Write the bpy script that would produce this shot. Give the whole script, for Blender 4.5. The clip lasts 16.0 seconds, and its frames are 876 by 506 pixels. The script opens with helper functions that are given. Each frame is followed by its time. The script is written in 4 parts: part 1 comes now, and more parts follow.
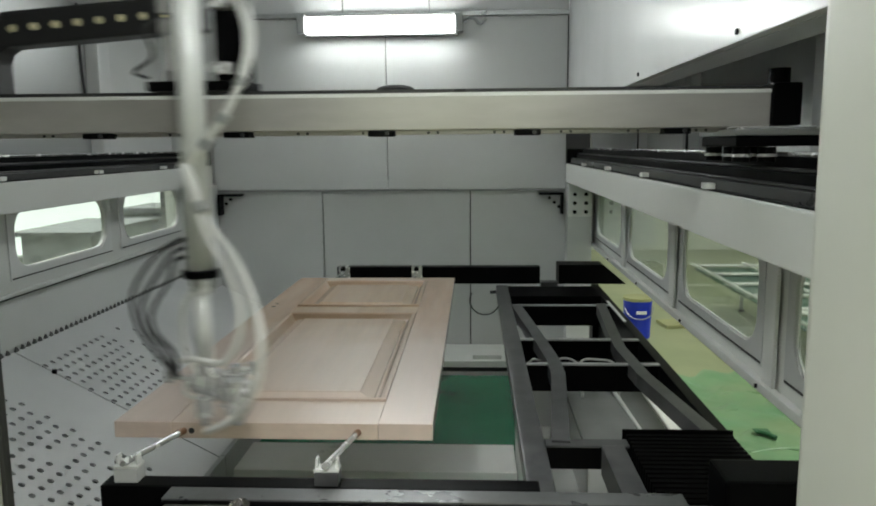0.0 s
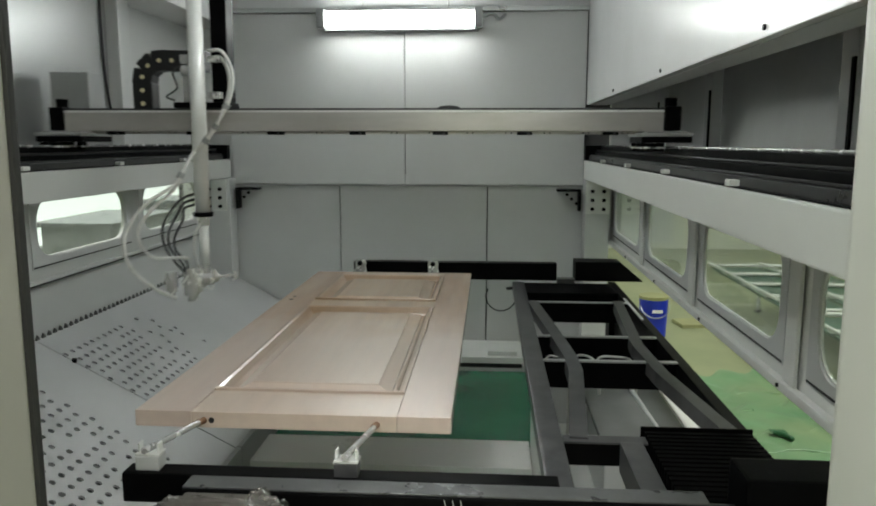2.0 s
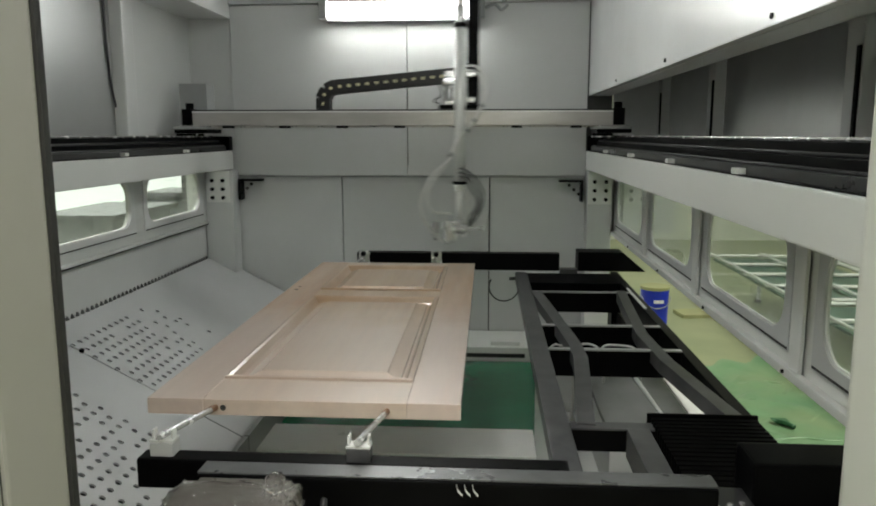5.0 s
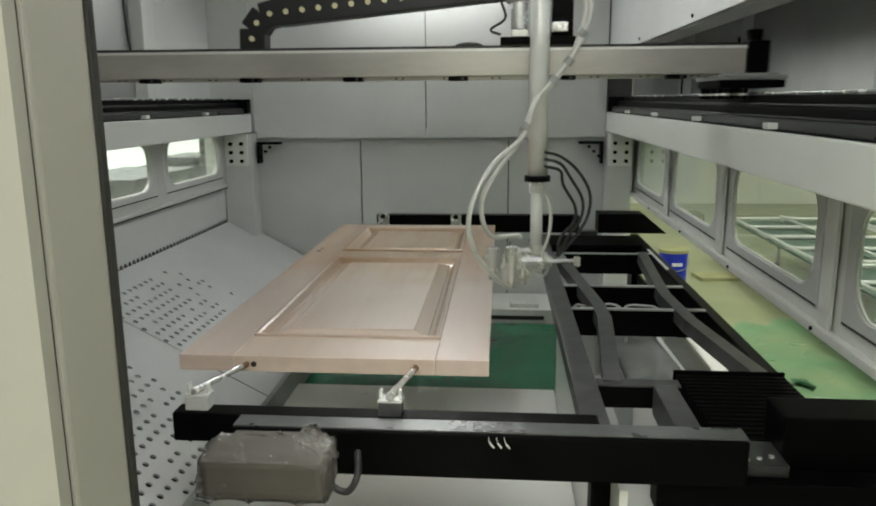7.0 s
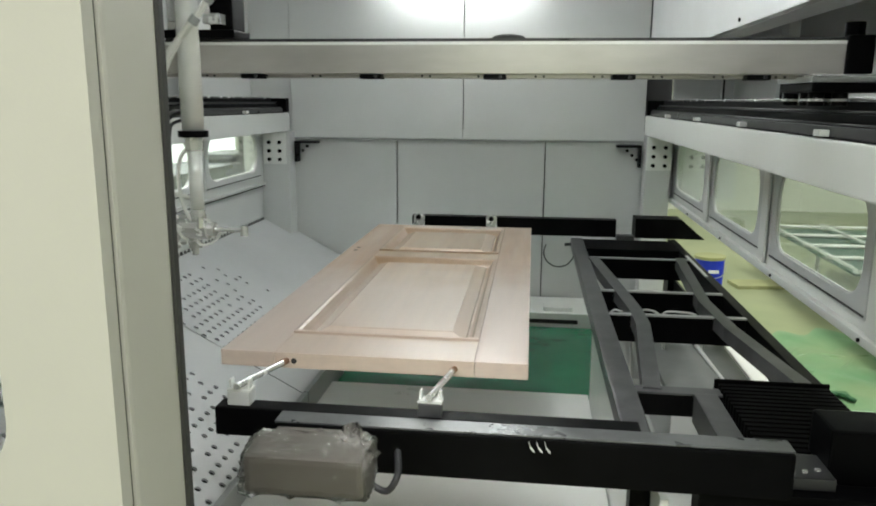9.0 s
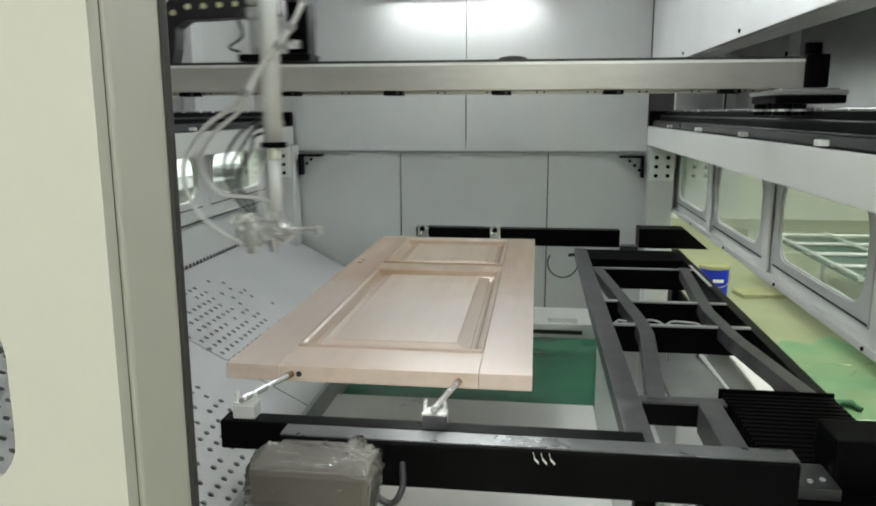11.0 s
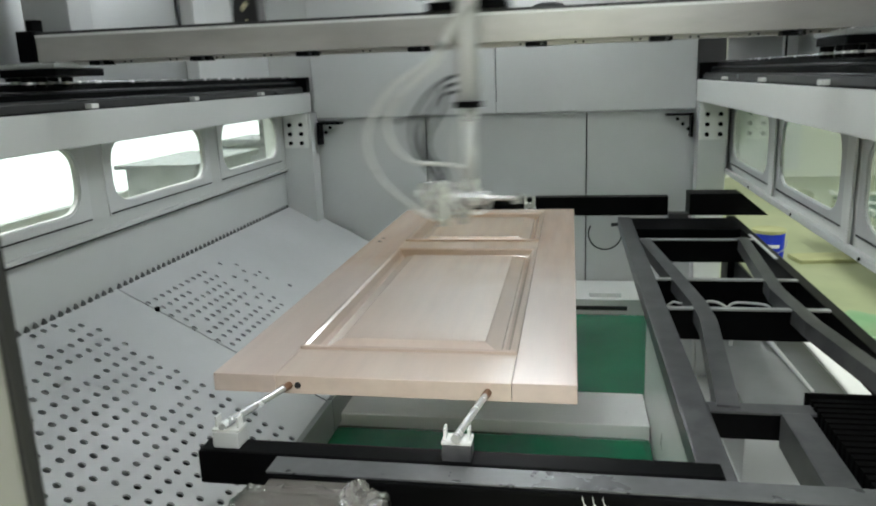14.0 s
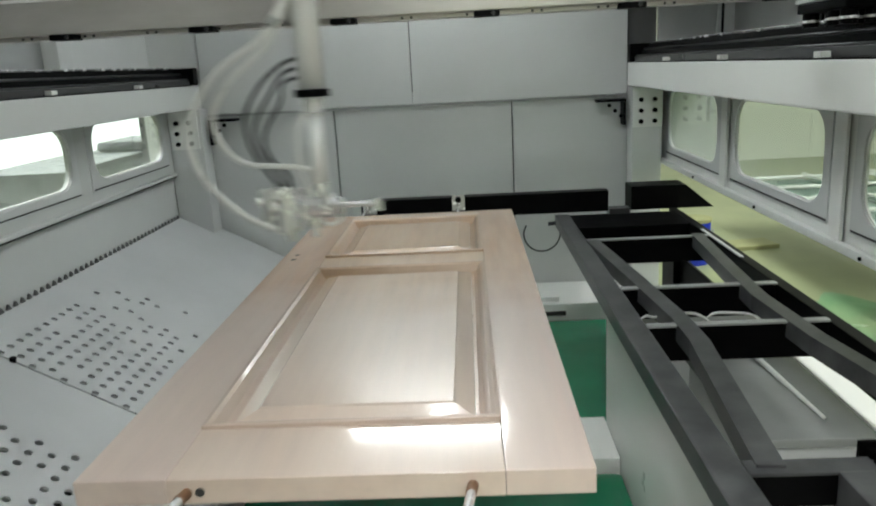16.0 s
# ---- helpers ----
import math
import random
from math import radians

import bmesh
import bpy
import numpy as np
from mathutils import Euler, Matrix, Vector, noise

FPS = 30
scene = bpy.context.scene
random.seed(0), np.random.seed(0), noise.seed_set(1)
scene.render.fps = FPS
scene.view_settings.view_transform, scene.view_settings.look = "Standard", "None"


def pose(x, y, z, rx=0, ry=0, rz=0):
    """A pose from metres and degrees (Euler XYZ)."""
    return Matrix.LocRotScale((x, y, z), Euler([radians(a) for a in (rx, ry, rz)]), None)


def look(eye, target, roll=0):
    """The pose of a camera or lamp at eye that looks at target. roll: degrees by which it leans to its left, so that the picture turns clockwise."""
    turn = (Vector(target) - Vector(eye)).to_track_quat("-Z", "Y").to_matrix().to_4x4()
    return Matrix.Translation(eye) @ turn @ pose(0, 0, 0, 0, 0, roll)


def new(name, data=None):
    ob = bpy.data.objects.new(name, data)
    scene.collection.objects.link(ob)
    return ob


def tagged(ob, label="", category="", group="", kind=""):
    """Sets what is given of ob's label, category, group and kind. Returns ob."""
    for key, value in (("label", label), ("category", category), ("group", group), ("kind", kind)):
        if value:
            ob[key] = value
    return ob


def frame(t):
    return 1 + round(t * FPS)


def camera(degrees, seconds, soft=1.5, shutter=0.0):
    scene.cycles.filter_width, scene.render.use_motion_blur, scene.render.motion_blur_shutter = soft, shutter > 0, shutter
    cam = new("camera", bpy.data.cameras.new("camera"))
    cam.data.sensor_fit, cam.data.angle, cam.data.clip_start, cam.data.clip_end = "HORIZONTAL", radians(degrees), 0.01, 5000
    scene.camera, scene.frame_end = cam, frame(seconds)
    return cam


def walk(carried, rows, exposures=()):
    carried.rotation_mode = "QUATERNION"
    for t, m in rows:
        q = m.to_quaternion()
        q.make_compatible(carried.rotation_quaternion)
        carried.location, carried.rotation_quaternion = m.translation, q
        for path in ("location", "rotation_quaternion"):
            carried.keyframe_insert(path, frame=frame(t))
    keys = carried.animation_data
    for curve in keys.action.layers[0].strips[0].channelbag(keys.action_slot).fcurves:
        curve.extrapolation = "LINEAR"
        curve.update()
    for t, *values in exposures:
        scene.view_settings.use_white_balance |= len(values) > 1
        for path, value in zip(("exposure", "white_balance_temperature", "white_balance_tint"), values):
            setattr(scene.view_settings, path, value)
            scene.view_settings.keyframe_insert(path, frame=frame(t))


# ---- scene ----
cam = camera(60.7, 16.0, soft=1.9, shutter=0.7)
PATH = [
    (0, (0.103, 0.498, 1.576), (0.005, 2.475, 1.292), -0.5),
    (0.5, (0.099, 0.499, 1.572), (-0.011, 2.475, 1.288), -0.4),
    (1, (0.098, 0.496, 1.573), (-0.03, 2.471, 1.287), -0.6),
    (1.5, (0.093, 0.496, 1.571), (-0.037, 2.471, 1.284), -0.2),
    (2, (0.085, 0.497, 1.569), (-0.049, 2.471, 1.276), 0.1),
    (2.5, (0.087, 0.499, 1.565), (-0.047, 2.471, 1.261), 0.1),
    (3, (0.084, 0.498, 1.567), (-0.056, 2.47, 1.262), 0.2),
    (3.5, (0.083, 0.497, 1.565), (-0.069, 2.467, 1.257), 0.3),
    (6, (0.031, 0.47, 1.555), (-0.086, 2.44, 1.228), -0.2),
    (6.5, (0.02, 0.471, 1.54), (-0.097, 2.434, 1.176), -0.2),
    (7, (0.023, 0.471, 1.54), (-0.141, 2.424, 1.138), -0.4),
    (7.5, (0.015, 0.47, 1.541), (-0.164, 2.42, 1.137), -0.2),
    (8, (0.006, 0.473, 1.539), (-0.184, 2.422, 1.132), 0.4),
    (8.5, (-0.001, 0.464, 1.542), (-0.214, 2.413, 1.145), 0.5),
    (9, (-0.007, 0.468, 1.541), (-0.249, 2.412, 1.142), 0.4),
    (11.5, (-0.002, 0.456, 1.549), (-0.255, 2.407, 1.189), -0.2),
    (12, (-0.002, 0.455, 1.551), (-0.247, 2.408, 1.197), -0.2),
    (12.5, (-0.003, 0.461, 1.55), (-0.247, 2.414, 1.191), -0.8),
    (13, (-0.009, 0.516, 1.544), (-0.237, 2.464, 1.153), -0.9),
    (13.5, (-0.006, 0.677, 1.535), (-0.328, 2.604, 1.104), -2.1),
    (14, (-0.016, 0.8, 1.525), (-0.365, 2.716, 1.066), -2.1),
    (14.5, (-0.079, 0.94, 1.503), (-0.199, 2.87, 0.991), -1.7),
    (15, (-0.188, 1.082, 1.493), (-0.128, 3.027, 1.03), -4.2),
    (15.5, (-0.2, 1.175, 1.492), (-0.252, 3.107, 0.977), -3.0),
    (16, (-0.171, 1.242, 1.491), (-0.263, 3.18, 1.007), -3.1),
]
walk(cam, [(t, look(eye, target, roll)) for t, eye, target, roll in PATH],
     exposures=[(0, 0.02, 6370, 9), (1.5, 0.04, 6400, 9), (3.5, 0.08, 6570, 11), (7.0, 0.20, 6600, 11), (7.5, 0.40, 6550, 11), (8.0, 0.52, 6500, 10), (9.0, 0.6, 6380, 10),
                (11.5, 0.58, 6300, 11), (12.5, 0.57, 6260, 11), (13.4, 0.56, 6180, 11), (14.5, 0.63, 6140, 11), (15.3, 0.64, 6160, 10), (16, 0.56, 6250, 10)])

# ---- light ----
world = bpy.data.worlds.new("hall_air")
world.use_nodes = True
world.node_tree.nodes["Background"].inputs[0].default_value = (0.80, 0.86, 0.90, 1)
world.node_tree.nodes["Background"].inputs[1].default_value = 0.25
scene.world = world


def area(name, m, sx, sy, watts, color=(1.0, 0.98, 0.94)):
    data = bpy.data.lights.new(name, "AREA")
    data.shape, data.size, data.size_y, data.energy, data.color = "RECTANGLE", sx, sy, watts, color
    ob = new(name, data)
    ob.matrix_world = m
    return ob


# ---- materials ----
def material(name, base, rough=0.5, metal=0.0, vary=0.06, scale=6.0, bump=0.0, bump_scale=120.0, coat=0.0, stain=None, stain_amount=0.0,
             stain_scale=3.0, island=False, spec=0.5, stretch=(1, 1, 1), rough_vary=0.08):
    """A surface with two scales of variation, an optional stain colour, and fine relief."""
    mat = bpy.data.materials.new(name)
    mat.use_nodes = True
    nt = mat.node_tree
    b = nt.nodes["Principled BSDF"]
    L = nt.links.new

    def node(kind, **values):
        n = nt.nodes.new(kind)
        for key, value in values.items():
            n.inputs[key].default_value = value
        return n

    co = nt.nodes.new("ShaderNodeTexCoord")
    mp = node("ShaderNodeMapping", Scale=stretch)
    L(co.outputs["Object"], mp.inputs["Vector"])
    big = node("ShaderNodeTexNoise", Scale=scale, Detail=5.0, Roughness=0.6)
    fine = node("ShaderNodeTexNoise", Scale=bump_scale, Detail=3.0)
    L(mp.outputs[0], big.inputs["Vector"])
    L(mp.outputs[0], fine.inputs["Vector"])
    rng = node("ShaderNodeMapRange")
    rng.inputs["To Min"].default_value, rng.inputs["To Max"].default_value = 1 - vary * 2, 1 + vary * 2
    L(big.outputs["Fac"], rng.inputs["Value"])
    mul = nt.nodes.new("ShaderNodeMix")
    mul.data_type, mul.blend_type = "RGBA", "MULTIPLY"
    mul.inputs["Factor"].default_value = 1.0
    mul.inputs["A"].default_value = (*base, 1)
    L(rng.outputs["Result"], mul.inputs["B"])
    col = mul.outputs["Result"]
    if stain:
        st = node("ShaderNodeTexNoise", Scale=stain_scale, Detail=4.0, Roughness=0.55)
        L(mp.outputs[0], st.inputs["Vector"])
        sr = node("ShaderNodeMapRange")
        sr.inputs["From Min"].default_value, sr.inputs["From Max"].default_value = 0.36, 0.82
        sr.inputs["To Max"].default_value = stain_amount
        L(st.outputs["Fac"], sr.inputs["Value"])
        mx = nt.nodes.new("ShaderNodeMix")
        mx.data_type = "RGBA"
        mx.inputs["B"].default_value = (*stain, 1)
        L(sr.outputs["Result"], mx.inputs["Factor"])
        L(col, mx.inputs["A"])
        col = mx.outputs["Result"]
    L(col, b.inputs["Base Color"])
    rr = node("ShaderNodeMapRange")
    rr.inputs["To Min"].default_value, rr.inputs["To Max"].default_value = max(0.02, rough - rough_vary), min(1, rough + rough_vary)
    L(big.outputs["Fac"], rr.inputs["Value"])
    L(rr.outputs["Result"], b.inputs["Roughness"])
    b.inputs["Metallic"].default_value = metal
    b.inputs["Specular IOR Level"].default_value = spec
    b.inputs["Coat Weight"].default_value = coat
    b.inputs["Coat Roughness"].default_value = 0.09
    if bump:
        bp = node("ShaderNodeBump", Strength=bump, Distance=0.002)
        L(fine.outputs["Fac"], bp.inputs["Height"])
        L(bp.outputs[0], b.inputs["Normal"])
    return mat


def glow(name, color, strength):
    mat = bpy.data.materials.new(name)
    mat.use_nodes = True
    b = mat.node_tree.nodes["Principled BSDF"]
    b.inputs["Base Color"].default_value = (*color, 1)
    b.inputs["Emission Color"].default_value = (*color, 1)
    b.inputs["Emission Strength"].default_value = strength
    return mat


def glass(name, tint=(0.93, 0.97, 0.94), rough=0.02, clear=1.0):
    mat = bpy.data.materials.new(name)
    mat.use_nodes = True
    b = mat.node_tree.nodes["Principled BSDF"]
    b.inputs["Base Color"].default_value = (*tint, 1)
    b.inputs["Roughness"].default_value = rough
    b.inputs["Transmission Weight"].default_value = clear
    b.inputs["IOR"].default_value = 1.3
    return mat


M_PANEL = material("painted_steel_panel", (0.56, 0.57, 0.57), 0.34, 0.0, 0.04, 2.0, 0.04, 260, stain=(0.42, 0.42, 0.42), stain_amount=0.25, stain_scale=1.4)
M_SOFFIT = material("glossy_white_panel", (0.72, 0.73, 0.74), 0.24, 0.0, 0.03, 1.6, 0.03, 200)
M_LEFTSHEET = material("satin_stainless_sheet", (0.38, 0.39, 0.39), 0.34, 0.6, 0.05, 1.6, 0.02, 300, stain=(0.40, 0.40, 0.40), stain_amount=0.4, stain_scale=1.5)
M_STEEL = material("brushed_stainless", (0.42, 0.43, 0.43), 0.30, 0.75, 0.04, 1.5, 0.02, 300)
M_JOINT = material("dark_joint", (0.10, 0.10, 0.10), 0.7)
M_WHITE = material("white_enamel", (0.73, 0.74, 0.72), 0.35, 0.0, 0.05, 3.0, 0.05, 150, stain=(0.45, 0.46, 0.45), stain_amount=0.3)
# white enamel in a duller tone, for the left wall and beam
M_DULLWHITE = material("duller_white_enamel", (0.55, 0.56, 0.55), 0.42, 0.0, 0.06, 3.0, 0.05, 150, stain=(0.40, 0.41, 0.40), stain_amount=0.4)
M_CREAM = material("cream_door_paint", (0.347, 0.340, 0.315), 0.42, 0.0, 0.05, 2.0, 0.05, 220, stain=(0.285, 0.28, 0.26), stain_amount=0.35, stain_scale=2.2)
M_JAMB = material("pale_grey_enamel", (0.70, 0.71, 0.69), 0.35, 0.0, 0.05, 3.0, 0.05, 150, stain=(0.42, 0.43, 0.42), stain_amount=0.3)
# rubber seals; the same black stands in for shade in gaps and holes
M_SEAL_SHADE = material("black_rubber_and_shade", (0.02, 0.02, 0.02), 0.6)
M_BLACK = material("black_painted_steel", (0.002, 0.002, 0.0022), 0.40, 0.0, 0.15, 6.0, 0.1, 180, stain=(0.008, 0.008, 0.009), stain_amount=0.35, stain_scale=7.0, spec=0.04)
M_DUSTY = material("dusty_dark_grey_steel", (0.040, 0.041, 0.044), 0.34, 0.0, 0.2, 9.0, 0.12, 180, stain=(0.15, 0.15, 0.15), stain_amount=0.65, stain_scale=9.0, spec=0.45)
M_RUBBER = material("black_fabric_bellows", (0.002, 0.002, 0.002), 0.7, bump=0.2, spec=0.03)
M_ALU = material("anodised_aluminium", (0.49, 0.475, 0.46), 0.32, 0.5, 0.14, 2.2, 0.04, 240, stain=(0.27, 0.245, 0.225), stain_amount=0.65, stain_scale=2.6, stretch=(0.8, 3, 3))
M_TUBE_ALU = material("satin_aluminium_tube", (0.80, 0.81, 0.80), 0.32, 0.15, 0.06, 4.0, 0.03, 200, stain=(0.55, 0.55, 0.54), stain_amount=0.5, stain_scale=9.0)
M_CHROME = material("bright_metal", (0.70, 0.70, 0.70), 0.26, 0.6, 0.1, 20.0)
M_BARE = material("patchy_bare_steel", (0.16, 0.165, 0.17), 0.28, 0.5, 0.3, 9.0, 0.1, 160, stain=(0.03, 0.03, 0.03), stain_amount=0.7, stain_scale=5.0)
M_RAIL = material("dark_steel_rail", (0.05, 0.05, 0.052), 0.30, 0.5, 0.1, 4.0)
M_SHEET = material("painted_perforated_sheet", (0.47, 0.48, 0.49), 0.45, 0.0, 0.05, 3.0, 0.1, 130, stain=(0.56, 0.56, 0.57), stain_amount=0.6, stain_scale=2.0)
M_BELT = material("green_conveyor_belt", (0.009, 0.16, 0.072), 0.22, 0.0, 0.15, 3.0, 0.05, 200, stain=(0.05, 0.27, 0.17), stain_amount=0.3, stain_scale=1.6)
M_FLOOR = material("green_epoxy_floor", (0.24, 0.275, 0.15), 0.4, 0.0, 0.15, 2.0, 0.08, 90, stain=(0.36, 0.37, 0.22), stain_amount=0.8, stain_scale=1.0)
M_GREENFILM = material("green_plastic_film", (0.10, 0.26, 0.13), 0.35, 0.0, 0.2, 4.0, 0.1, 60, stain=(0.25, 0.29, 0.15), stain_amount=1.0, stain_scale=1.4)
M_HALL = material("hall_wall_paint", (0.60, 0.62, 0.53), 0.6, 0.0, 0.04, 0.8, 0.05, 60)
M_DOOR = material("pale_oak_veneer", (0.42, 0.265, 0.172), 0.34, 0.0, 0.18, 5.0, 0.08, 90, coat=0.9, stain=(0.60, 0.45, 0.345), stain_amount=0.8, stain_scale=1.6, stretch=(7, 0.7, 7))
M_DOORFIELD = material("oak_veneer_field", (0.47, 0.322, 0.208), 0.34, 0.0, 0.16, 5.0, 0.08, 90, coat=0.9, stain=(0.62, 0.485, 0.365), stain_amount=0.8, stain_scale=1.4, stretch=(7, 0.7, 7))
# oak in a darker tone, to set off the panel grooves
M_MOULD = material("darker_oak_moulding", (0.37, 0.245, 0.155), 0.34, 0.0, 0.14, 6.0, 0.08, 90, coat=0.9, stain=(0.56, 0.41, 0.30), stain_amount=0.7, stain_scale=2.0)
M_NICHE = material("satin_galvanised_sheet", (0.84, 0.85, 0.84), 0.30, 0.85, 0.05, 1.5, 0.0, 260, stain=(0.5, 0.51, 0.5), stain_amount=0.4, stain_scale=2.0, rough_vary=0.03)
M_HOSE = material("white_plastic_hose", (0.64, 0.64, 0.62), 0.30, 0.0, 0.05, 20)
M_DARKHOSE = material("black_hose", (0.02, 0.02, 0.022), 0.45)
M_CHAIN = material("black_nylon_chain", (0.008, 0.008, 0.009), 0.45)
M_PIN = material("yellow_pin", (0.70, 0.64, 0.40), 0.4)
M_BLUE = material("blue_pail_paint", (0.01, 0.03, 0.42), 0.3)
M_RESIDUE = material("yellow_residue", (0.30, 0.31, 0.15), 0.5, vary=0.2)
M_GREY = material("grey_machine_paint", (0.33, 0.34, 0.34), 0.35, 0.0, 0.06, 4.0, 0.05, 160, stain=(0.2, 0.2, 0.2), stain_amount=0.3)
M_LID = material("satin_grey_lid", (0.36, 0.37, 0.36), 0.24, 0.1, 0.08, 4.0, 0.04, 160, stain=(0.24, 0.25, 0.24), stain_amount=0.5, stain_scale=5.0)
M_RUST = material("brown_rubber_tip", (0.16, 0.08, 0.04), 0.6)
M_SIDEWHITE = material("brighter_white_panel", (0.84, 0.85, 0.83), 0.30, 0.0, 0.04, 3.0, 0.04, 150, stain=(0.62, 0.64, 0.62), stain_amount=0.4)
M_SCRAP = material("dark_green_film", (0.03, 0.12, 0.05), 0.4, vary=0.2)
M_SHELF = material("dark_green_shelf", (0.03, 0.085, 0.06), 0.4, vary=0.15)
M_MOTOR = material("motor_casing", (0.088, 0.079, 0.068), 0.45, 0.2, 0.1, 8.0)
M_GLASS = glass("window_glass", (0.90, 0.96, 0.90), 0.02, 0.88)
M_FILM = glass("clear_plastic_film", (0.97, 0.97, 0.96), 0.16, 0.97)
FILM_BSDF = M_FILM.node_tree.nodes["Principled BSDF"]
FILM_BSDF.inputs["Transmission Weight"].default_value = 1.0
FILM_BSDF.inputs["Alpha"].default_value = 0.9
FILM_BSDF.inputs["IOR"].default_value = 1.38
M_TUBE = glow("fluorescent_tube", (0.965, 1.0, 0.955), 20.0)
# emission that stands in for the brightness outside the left windows
M_BRIGHT = glow("glowing_backdrop", (0.96, 1.0, 1.0), 1.05)


def lacquered(mat, color, amount, y_edge):
    """A pale veil of wet lacquer over the stretch sprayed so far, with a cloudy edge."""
    nt = mat.node_tree
    b = nt.nodes["Principled BSDF"]
    L = nt.links.new
    src = b.inputs["Base Color"].links[0].from_socket
    co = nt.nodes.new("ShaderNodeTexCoord")
    sep = nt.nodes.new("ShaderNodeSeparateXYZ")
    L(co.outputs["Object"], sep.inputs[0])
    cloud = nt.nodes.new("ShaderNodeTexNoise")
    cloud.inputs["Scale"].default_value = 4.0
    L(co.outputs["Object"], cloud.inputs["Vector"])
    add = nt.nodes.new("ShaderNodeMath")
    add.operation = "MULTIPLY_ADD"
    L(cloud.outputs["Fac"], add.inputs[0])
    add.inputs[1].default_value = 0.5
    L(sep.outputs["Y"], add.inputs[2])
    rng = nt.nodes.new("ShaderNodeMapRange")
    rng.inputs["From Min"].default_value, rng.inputs["From Max"].default_value = y_edge + 0.45, y_edge + 0.05
    rng.inputs["To Max"].default_value = amount
    L(add.outputs[0], rng.inputs["Value"])
    mx = nt.nodes.new("ShaderNodeMix")
    mx.data_type = "RGBA"
    mx.inputs["B"].default_value = (*color, 1)
    L(rng.outputs["Result"], mx.inputs["Factor"])
    L(src, mx.inputs["A"])
    L(mx.outputs["Result"], b.inputs["Base Color"])


lacquered(M_DOOR, (0.68, 0.61, 0.59), 0.52, 3.15)
lacquered(M_MOULD, (0.64, 0.56, 0.52), 0.45, 3.15)
lacquered(M_DOORFIELD, (0.68, 0.61, 0.58), 0.46, 3.15)


# ---- mesh helpers ----
def part(name, bm, mat, parent=None, label="", smooth=False, m=None):
    me = bpy.data.meshes.new(name)
    bmesh.ops.recalc_face_normals(bm, faces=bm.faces)
    for f in bm.faces:
        f.smooth = smooth
    bm.to_mesh(me)
    bm.free()
    me.materials.append(mat)
    ob = new(name, me)
    if m is not None:
        ob.matrix_basis = m
    if parent:
        ob.parent = parent
    if label:
        tagged(ob, label)
    return ob


def thing(name, label, category, m=None, group="", kind=""):
    ob = new(name)
    ob.empty_display_size = 0.1
    if m is not None:
        ob.matrix_basis = m
    return tagged(ob, label, category, group, kind)


def box(x0, x1, y0, y1, z0, z1, bevel=0.0, bm=None, m=None):
    out = bm or bmesh.new()
    tmp = bmesh.new()
    bmesh.ops.create_cube(tmp, size=1.0)
    bmesh.ops.transform(tmp, matrix=Matrix.LocRotScale(((x0 + x1) / 2, (y0 + y1) / 2, (z0 + z1) / 2), None, (abs(x1 - x0), abs(y1 - y0), abs(z1 - z0))), verts=tmp.verts)
    if bevel:
        bmesh.ops.bevel(tmp, geom=tmp.edges[:], offset=bevel, segments=2, affect="EDGES", profile=0.7)
    return merge(out, tmp, m)


def merge(out, tmp, m=None):
    if m is not None:
        bmesh.ops.transform(tmp, matrix=m, verts=tmp.verts)
    me = bpy.data.meshes.new("scrap")
    tmp.to_mesh(me)
    tmp.free()
    out.from_mesh(me)
    bpy.data.meshes.remove(me)
    return out


def cyl(a, b, r, r2=None, n=20, bm=None, caps=True):
    out = bm or bmesh.new()
    tmp = bmesh.new()
    a, b = Vector(a), Vector(b)
    bmesh.ops.create_cone(tmp, cap_ends=caps, segments=n, radius1=r, radius2=r if r2 is None else r2, depth=(b - a).length)
    return merge(out, tmp, Matrix.Translation((a + b) / 2) @ (b - a).to_track_quat("Z", "Y").to_matrix().to_4x4())


def smooth_path(points, steps=8):
    """A Catmull-Rom curve through the points."""
    p = [Vector(q) for q in points]
    p = [2 * p[0] - p[1]] + p + [2 * p[-1] - p[-2]]
    out = []
    for i in range(1, len(p) - 2):
        for s in range(steps):
            t = s / steps
            out.append(0.5 * (2 * p[i] + (p[i + 1] - p[i - 1]) * t + (2 * p[i - 1] - 5 * p[i] + 4 * p[i + 1] - p[i + 2]) * t * t
                              + (3 * p[i] - p[i - 1] - 3 * p[i + 1] + p[i + 2]) * t ** 3))
    return out + [p[-2]]


